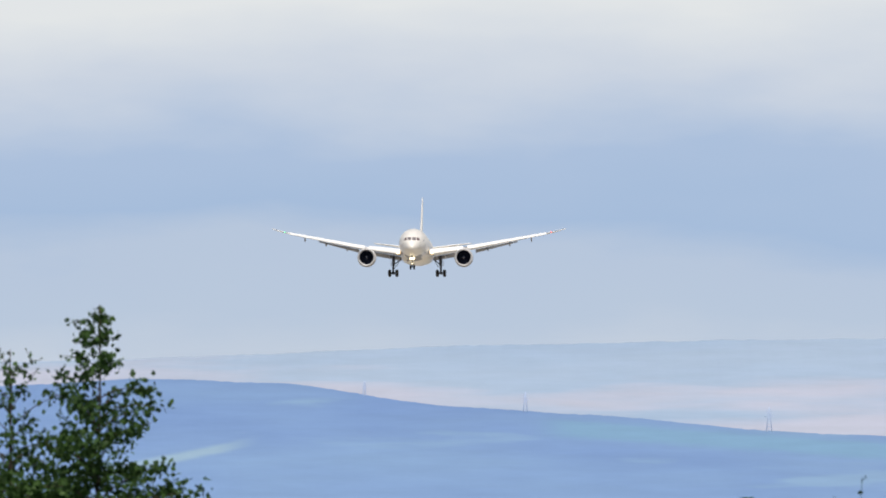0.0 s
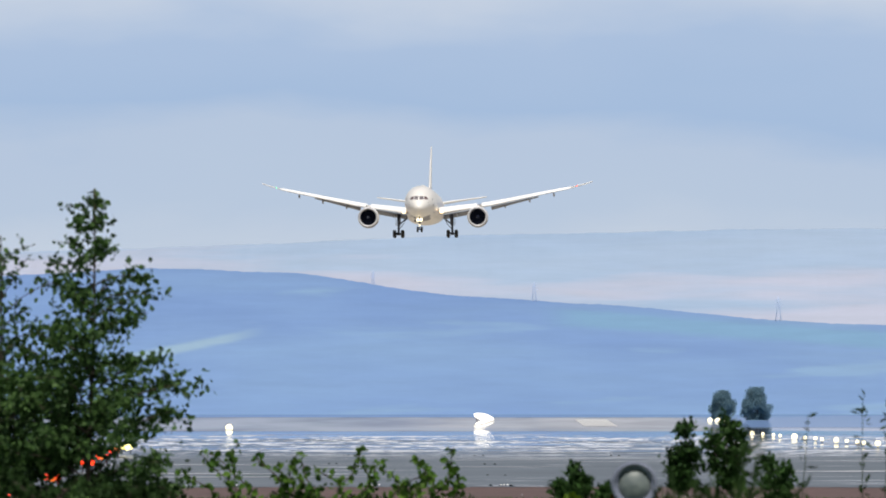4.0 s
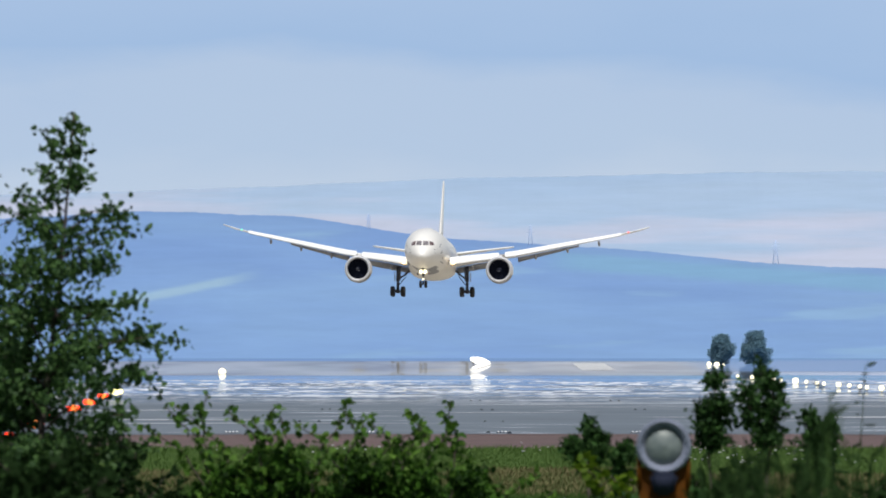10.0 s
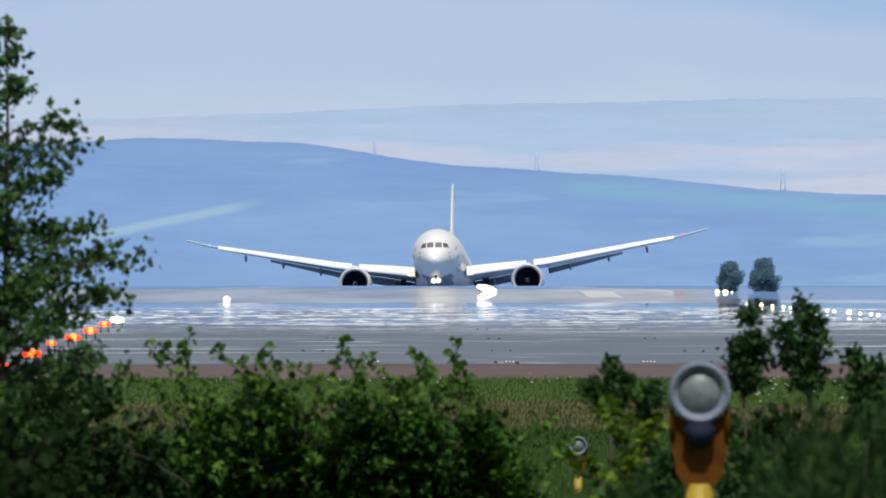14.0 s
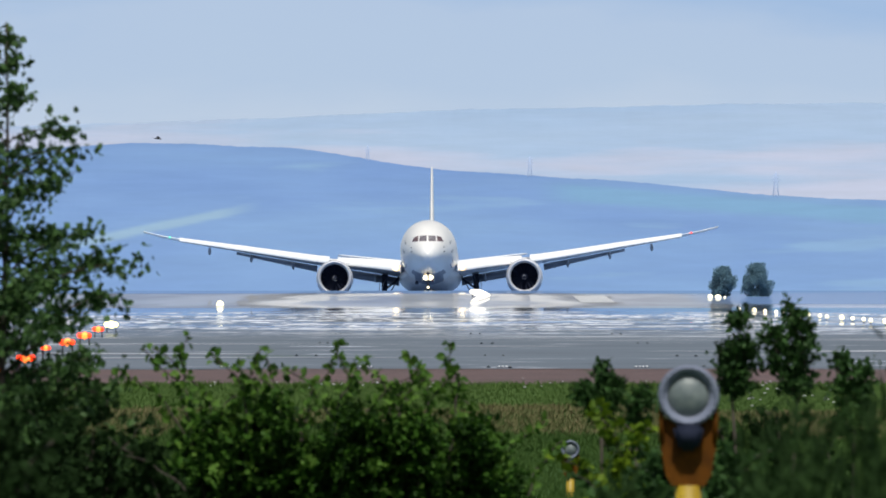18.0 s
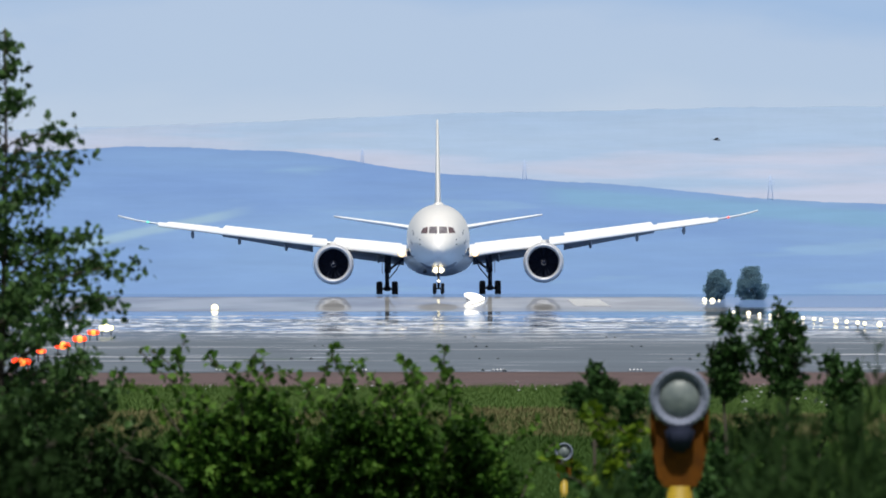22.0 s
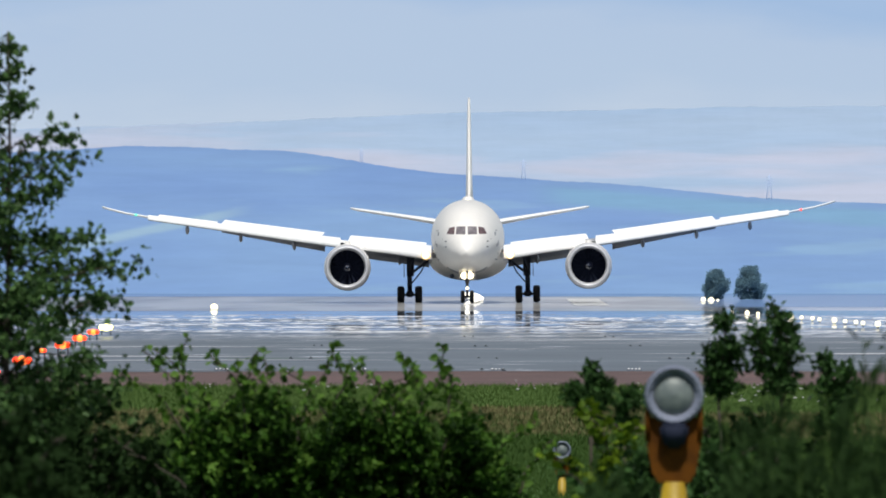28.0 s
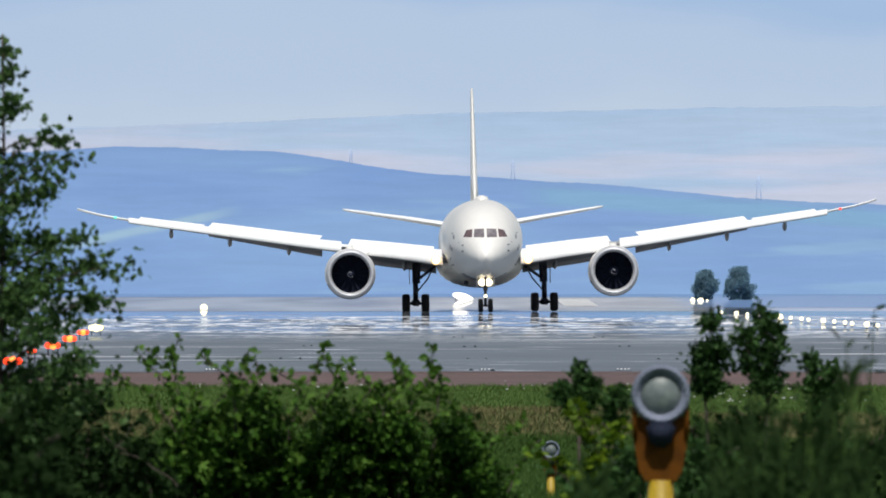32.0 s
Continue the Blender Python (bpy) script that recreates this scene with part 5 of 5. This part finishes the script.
sapling(537, 138, 46, 205, 0.095, 31, [(0.0, 1.0), (0.05, 0.62), (-0.05, 0.55)], "slender dark green sapling with upright crown")
sapling(614, 138, 34, 205, 0.095, 32, [(-0.1, 0.76), (0.02, 1.0), (0.11, 0.85)], "forked dark green sapling with upright crown")
sapling(729, 138, 122, 250, 0.075, 33, [(-0.08, 1.0), (0.08, 0.85)], "small dark green sapling among weeds")
sapling(296, 138, 138, 235, 0.04, 34, [(-0.13, 0.6), (0.01, 1.0), (0.09, 0.7)], "low dark green sapling beside the approach lamp")
sapling(362, 138, 186, 262, 0.08, 35, [(0.0, 1.0)], "low dark green sapling beside the approach lamp")


def far_tree(px, top, low, d, wide, seed):
    rng = np.random.default_rng(seed)
    p = spot(px, low, d)
    ob = tagged(new("far_tree"), "hazy round-headed tree beyond the runway", "tree", "pair of trees beyond the runway")
    ob.location = (p.x, d, level(d))
    ht = spot(px, top, d).z - level(d)
    raw_part("trunk", *tube([(0, 0, -0.2), (0.05, 0, ht * 0.4), (0, 0, ht * 0.8)], [0.16, 0.12, 0.05], 8), M["bark"], ob)
    pts = []
    for _ in range(60):
        z = ht * rng.uniform(0.0, 0.92)
        r = wide * math.sqrt(max(0.04, 1 - (z / ht * 1.9 - 0.85) ** 2)) * (1 - 0.35 * z / ht) * rng.uniform(0.2, 0.95)
        a = rng.uniform(0, 6.28)
        tip = Vector((r * math.cos(a), r * math.sin(a), z))
        raw_part("limb", *tube([(0, 0, z * 0.7), tip * 0.6 + Vector((0, 0, z * 0.35)), tip], [0.06, 0.04, 0.015], 5), M["bark"], ob)
        pts.append(np.array(tip) + np.clip(rng.normal(size=(420, 3)), -1.8, 1.8) * np.array([0.22, 0.22, 0.19]))
    v, f = leaf_cloud(np.concatenate(pts), 0.1, rng, 0.0, 0.9)
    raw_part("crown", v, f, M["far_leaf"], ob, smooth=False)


far_tree(516, -28, 22, 1705, 1.2, 41)
far_tree(577, -34, 22, 1705, 1.3, 42)


def blades(name, regions, count, tall, seed, material, label, lean=0.6, width=0.006):
    """Grass as single bent blades over regions of (x0, x1, y0, y1)."""
    rng = np.random.default_rng(seed)
    area = np.array([(b - a) * (d - c) for a, b, c, d in regions])
    pick = rng.choice(len(regions), count, p=area / area.sum())
    r = np.array(regions)[pick]
    x = rng.uniform(r[:, 0], r[:, 1])
    y = rng.uniform(r[:, 2], r[:, 3])
    z = np.array([level(q) for q in y])
    h = tall * rng.uniform(0.5, 1.35, count)
    a = rng.uniform(0, 6.28, count)
    lx, ly = np.cos(a) * lean * h * rng.uniform(0.2, 1, count), np.sin(a) * lean * h
    w = width * rng.uniform(0.6, 1.5, count) * np.where(y > 300, 1.8, 1.0)
    p = np.stack([np.stack([x - w, y, z - 0.03], 1), np.stack([x + w, y, z - 0.03], 1), np.stack([x + w * 0.7 + lx * 0.4, y + ly * 0.4, z + h * 0.6], 1),
                  np.stack([x - w * 0.7 + lx * 0.4, y + ly * 0.4, z + h * 0.6], 1), np.stack([x + lx, y + ly, z + h], 1)], 1).reshape(-1, 3)
    b = np.arange(count)[:, None] * 5
    f = (b + np.array([[0, 1, 2, 3]])).tolist() + (b + np.array([[3, 2, 4]])).tolist()
    return tagged(new(name, mesh_of(name, p.tolist(), f, material)), label, "grass", kind="stuff")


blades("grass", [(-13, 13, 395, 508)], 210000, 0.07, 51, M["blade"], "mown green grass before the runway end")
blades("grass", [(-9, 9, 215, 402)], 195000, 0.1, 52, M["rough_blade"], "rough dark green grass", width=0.004)
blades("grass", [(-13, 13, 486, 509)], 9000, 0.15, 55, M["blade"], "longer grass along the clay strip")
blades("dry_grass", [(1.0, 4.6, 345, 420), (5.5, 9, 335, 400), (-7.5, -4.5, 340, 410), (-3.5, 1.0, 365, 405)], 24000, 0.13, 53, M["dry"], "reddish brown dry grass")
blades("grass", [(-4, 4, 90, 200)], 14000, 0.4, 54, M["blade"], "long green grass among the shrubs", 0.4, 0.008)


def flowers(regions, count, seed):
    """Small white flower heads standing in the grass."""
    rng = np.random.default_rng(seed)
    v, f = [], []
    for _ in range(count):
        x0, x1, y0, y1 = regions[int(rng.integers(len(regions)))]
        x, y = rng.uniform(x0, x1), rng.uniform(y0, y1)
        z = level(y) + rng.uniform(0.14, 0.26)
        b = len(v)
        r = rng.uniform(0.02, 0.045)
        v += [(x + r * math.cos(a), y, z + 0.5 * r * math.sin(a)) for a in [math.pi * j / 3 for j in range(6)]] + [(x, y - r * 0.4, z + 0.01)]
        f += [(b + j, b + (j + 1) % 6, b + 6) for j in range(6)]
    tagged(new("wildflowers", mesh_of("wildflowers", v, f, M["mark"])), "small white wildflowers in the grass", "flowers", kind="stuff")


flowers([(5.5, 9.5, 430, 500), (6.0, 9.5, 400, 500), (-6, 9, 470, 505)], 90, 57)


def weeds(seed, count, label):
    """Tall soft weeds close to the camera: stems with narrow leaves."""
    rng = np.random.default_rng(seed)
    for i in range(count):
        ob = tagged(new("weed"), label, "weed", "tall weeds near the camera")
        d = rng.uniform(58, 96) if i > 1 else 112
        px = rng.uniform(555, 840) if i % 5 else rng.uniform(325, 366)
        top = rng.uniform(235, 380) - 0.16 * max(0, px - 480) + (70 if px < 500 else 0) if i > 5 else (36, 118, 150, 170, 90, 200)[i]
        if i <= 5:
            px = (790, 700, 800, 660, 815, 610)[i]
        p = spot(px, top, d)
        if i in (6, 7, 8):
            # stalks that stand highest, at the thicket's outer end
            d = 130
            p = Vector((3.37, d, 2.62)) if i == 6 else Vector((3.52, d, 2.84)) if i == 7 else Vector((3.72, d, 2.5))
        ob.location = (p.x, d, level(d))
        h = p.z - level(d)
        path = branch_path((0, 0, -0.05), (rng.uniform(-0.06, 0.06), 0, 1), h + 0.05, rng, 0.1, 8)
        pale = i > 8 and i % 4 == 0
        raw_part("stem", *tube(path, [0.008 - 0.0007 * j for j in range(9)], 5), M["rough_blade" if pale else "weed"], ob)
        pts = along(path, 64 if i > 5 else 36, rng, 0.02)
        v, f = leaf_cloud(pts, 0.075, rng, -0.5, 0.32) if i < 9 else leaf_cloud(pts, 0.105, rng, -1.5, 0.17)
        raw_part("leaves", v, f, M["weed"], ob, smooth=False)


weeds(61, 84, "tall soft green weed with narrow leaves")


# ---- the bird that crosses
def make_bird():
    ob = tagged(new("bird"), "small dark bird in flight", "bird")
    raw_part("body", *tube([(-0.11, 0, 0), (-0.06, 0, 0.01), (0.02, 0, 0.005), (0.09, 0, 0), (0.14, 0, 0)], [0.006, 0.02, 0.024, 0.016, 0.005], 10), M["black"], ob)
    raw_part("tail", [(-0.2, -0.03, 0.01), (-0.2, 0.03, 0.01), (-0.09, 0.012, 0.01), (-0.09, -0.012, 0.01), (-0.15, 0, 0.016)], [(0, 4, 3), (4, 2, 3), (0, 1, 4), (1, 2, 4)], M["black"], ob)
    for s in (-1, 1):
        raw_part("wing", [(0.05, s * 0.02, 0.02), (0.07, s * 0.12, 0.06), (-0.02, s * 0.24, 0.075), (-0.02, s * 0.12, 0.06), (-0.05, s * 0.02, 0.02), (0.02, s * 0.12, 0.056)],
                 [(0, 1, 5, 4), (1, 2, 5), (5, 2, 3), (4, 5, 3)], M["black"], ob)
    return ob


bird = make_bird()
for piece in bird.children:
    piece.scale = (1.1, 1.1, 1.1)


# ---- what moves
FLIGHT = [
    (0, -2.02, 4055.5, 51.49, -2.10, -0.00, -2.10),
    (0.5, -1.98, 4009.1, 49.44, -1.90, -0.15, -2.12),
    (1, -1.93, 3964.0, 46.90, -1.70, -0.30, -2.13),
    (1.5, -1.48, 3898.2, 44.09, -1.40, 0.10, -2.15),
    (2, -1.60, 3834.6, 42.24, -1.10, 0.50, -2.17),
    (2.5, -1.60, 3763.0, 40.13, -1.10, 0.40, -2.18),
    (3, -1.68, 3694.1, 37.72, -1.10, 0.30, -2.20),
    (3.5, -1.97, 3637.2, 35.24, -1.18, -0.00, -2.22),
    (5.5, -0.36, 3493.0, 28.25, -1.52, -0.90, -2.28),
    (6, 0.17, 3392.1, 25.77, -1.60, -0.80, -2.30),
    (6.5, 0.21, 3306.0, 24.05, -1.63, -0.95, -2.42),
    (7, 0.37, 3224.4, 22.48, -1.67, -1.10, -2.53),
    (7.5, 0.49, 3146.8, 20.61, -1.70, -1.30, -2.65),
    (8, 0.38, 3073.1, 18.47, -1.73, -1.50, -2.77),
    (8.5, 0.31, 2983.1, 16.40, -1.77, -0.70, -2.88),
    (9, 0.29, 2898.5, 14.22, -1.80, -0.00, -3.00),
    (9.5, 0.23, 2853.4, 12.49, -1.98, 0.20, -2.92),
    (10, 0.11, 2809.8, 10.53, -2.15, 0.40, -2.85),
    (10.5, 0.28, 2724.7, 8.20, -2.33, 1.30, -2.77),
    (11, 0.30, 2644.9, 6.28, -2.50, 1.20, -2.70),
    (11.5, 0.21, 2552.7, 4.05, -2.95, 0.60, -2.62),
    (12, 0.22, 2467.0, 2.29, -3.40, -0.10, -2.55),
    (12.5, 0.38, 2414.7, 0.96, -3.70, -0.35, -2.47),
    (13, 0.56, 2362.9, -0.33, -4.00, -0.60, -2.40),
    (13.5, 0.69, 2337.2, -1.41, -4.00, -0.95, -2.30),
    (14, 0.89, 2312.0, -1.48, -4.00, -1.30, -2.20),
    (14.5, 0.92, 2287.0, -1.48, -4.00, -1.20, -2.10),
    (16.5, 0.38, 2207.9, -1.44, -4.00, -0.60, -1.50),
    (17, 0.30, 2174.0, -1.15, -3.90, -0.50, -1.30),
    (17.5, 0.15, 2137.8, -0.79, -3.70, -0.50, -0.90),
    (18, -0.03, 2102.9, -0.41, -3.50, -0.50, -0.50),
    (18.5, -0.15, 2072.1, -0.08, -3.25, -0.50, -0.35),
    (19, -0.19, 2042.1, 0.25, -3.00, -0.50, -0.20),
    (19.5, -0.05, 2018.8, 0.51, -2.60, -0.50, -0.18),
    (20, 0.20, 1995.9, 0.77, -2.20, -0.49, -0.15),
    (20.5, 0.40, 1968.1, 1.09, -1.70, -0.49, -0.12),
    (21, 0.66, 1941.1, 1.38, -1.20, -0.49, -0.10),
    (21.5, 0.95, 1919.9, 1.60, -0.85, -0.49, -0.08),
    (22, 1.23, 1899.2, 1.74, -0.50, -0.48, -0.05),
    (22.5, 1.55, 1879.0, 1.82, -0.33, -0.48, -0.05),
    (23, 1.89, 1859.1, 1.88, -0.15, -0.48, -0.10),
    (23.5, 2.13, 1837.4, 1.90, -0.07, -0.47, -0.15),
    (24, 2.38, 1816.1, 1.87, -0.00, -0.47, -0.20),
    (24.5, 2.54, 1797.6, 1.82, -0.00, -0.47, -0.24),
    (25, 2.80, 1779.4, 1.76, -0.00, -0.47, -0.28),
    (25.5, 2.82, 1757.3, 1.69, -0.00, -0.46, -0.31),
    (27.5, 3.47, 1673.8, 1.33, -0.00, -0.45, -0.40),
    (28, 3.60, 1654.1, 1.25, -0.00, -0.45, -0.40),
    (28.5, 3.68, 1634.9, 1.17, -0.00, -0.48, -0.32),
    (29, 3.93, 1616.2, 1.09, -0.00, -0.51, -0.18),
    (29.5, 4.03, 1596.1, 1.01, -0.00, -0.54, 0.00),
    (30, 4.20, 1576.4, 0.93, -0.00, -0.57, 0.20),
    (30.5, 4.14, 1560.7, 0.87, -0.00, -0.61, 0.42),
    (31, 4.35, 1545.3, 0.81, -0.00, -0.64, 0.60),
    (31.5, 4.63, 1530.1, 0.76, -0.00, -0.67, 0.65),
    (32, 4.93, 1515.3, 0.72, -0.00, -0.70, 0.70),
]


def motions():
    gust = ((0, 0.0), (1.5, -0.4), (3, 0.1), (6, 0.1), (7, 1.2), (7.5, 4.0), (8, 6.3), (9, 7.2), (9.5, 6.4), (10, 4.6), (10.5, 2.1), (11, -0.3), (12, -0.9), (13, -0.5), (14, -0.6), (17, -0.9), (18, -0.4), (20, -0.8), (23, -0.4), (25, -0.6), (28, -0.8), (30, -0.4), (32, -0.6))
    for tree in swaying:
        foot = tree.location.copy()
        walk(tree, [(t, Matrix.Translation(foot) @ pose(0, 0, 1.6) @ pose(0, 0, 0, -0.9 * a, a, 0) @ pose(0, 0, -1.6)) for t, a in gust])
    walk(plane, [(t, pose(x, y, z, rx, ry, rz)) for t, x, y, z, rx, ry, rz in FLIGHT])
    flex = ((0, 2.6, 3.1), (12.5, 2.7, 3.2), (14, 2.5, 3.0), (16.5, 3.0, 3.5), (17, 2.9, 3.4), (18, 1.9, 2.2), (19, 0.9, 1.1), (21, 0.4, 0.5), (23, 0.3, 0.3), (27, 0.45, 0.6), (30, 0.75, 0.9), (32, 0.6, 0.7))
    for w, o, b, s, joint in flexing:
        walk(w, [(t, Matrix.Translation(b) @ pose(0, 0, 0, 0, -s * a, 0)) for t, a, _ in flex])
        walk(o, [(t, Matrix.Translation(b) @ pose(0, 0, 0, 0, -s * a, 0) @ Matrix.Translation(joint) @ pose(0, 0, 0, 0, -s * c, 0) @ Matrix.Translation(-joint)) for t, a, c in flex])
    for sp, b, axis in movables:
        walk(sp, [(t, Matrix.Translation(b) @ Matrix.Rotation(radians(a), 4, axis)) for t, a in ((0, 0.0), (16.8, 0.0), (17.3, 7.0), (18.2, 26.0), (19, 28.0), (32, 28.0))])
    for leg, drop, t0, t1 in legs:
        walk(leg, [(t, pose(0, 0, -d)) for t, d in ((0, drop), (t0, drop), (t1, 0.0), (32, 0.0))])
    walk(bird, [(t, Matrix.Translation(spot(px, py, 700)) @ pose(0, 0, 0, 0, tip, 0)) for t, px, py, tip in
                ((0, -5600, -120, 0), (17, -800, -225, 0), (18, -482, -255, 5), (19, -180, -240, -5), (20, 90, -230, 3), (20.5, 212, -225, -4), (21, 346, -242, 5), (21.5, 440, -258, -3),
                 (22.5, 605, -260, 4), (23, 732, -262, -3), (25, 1200, -280, 0), (32, 2900, -300, 0))])


motions()
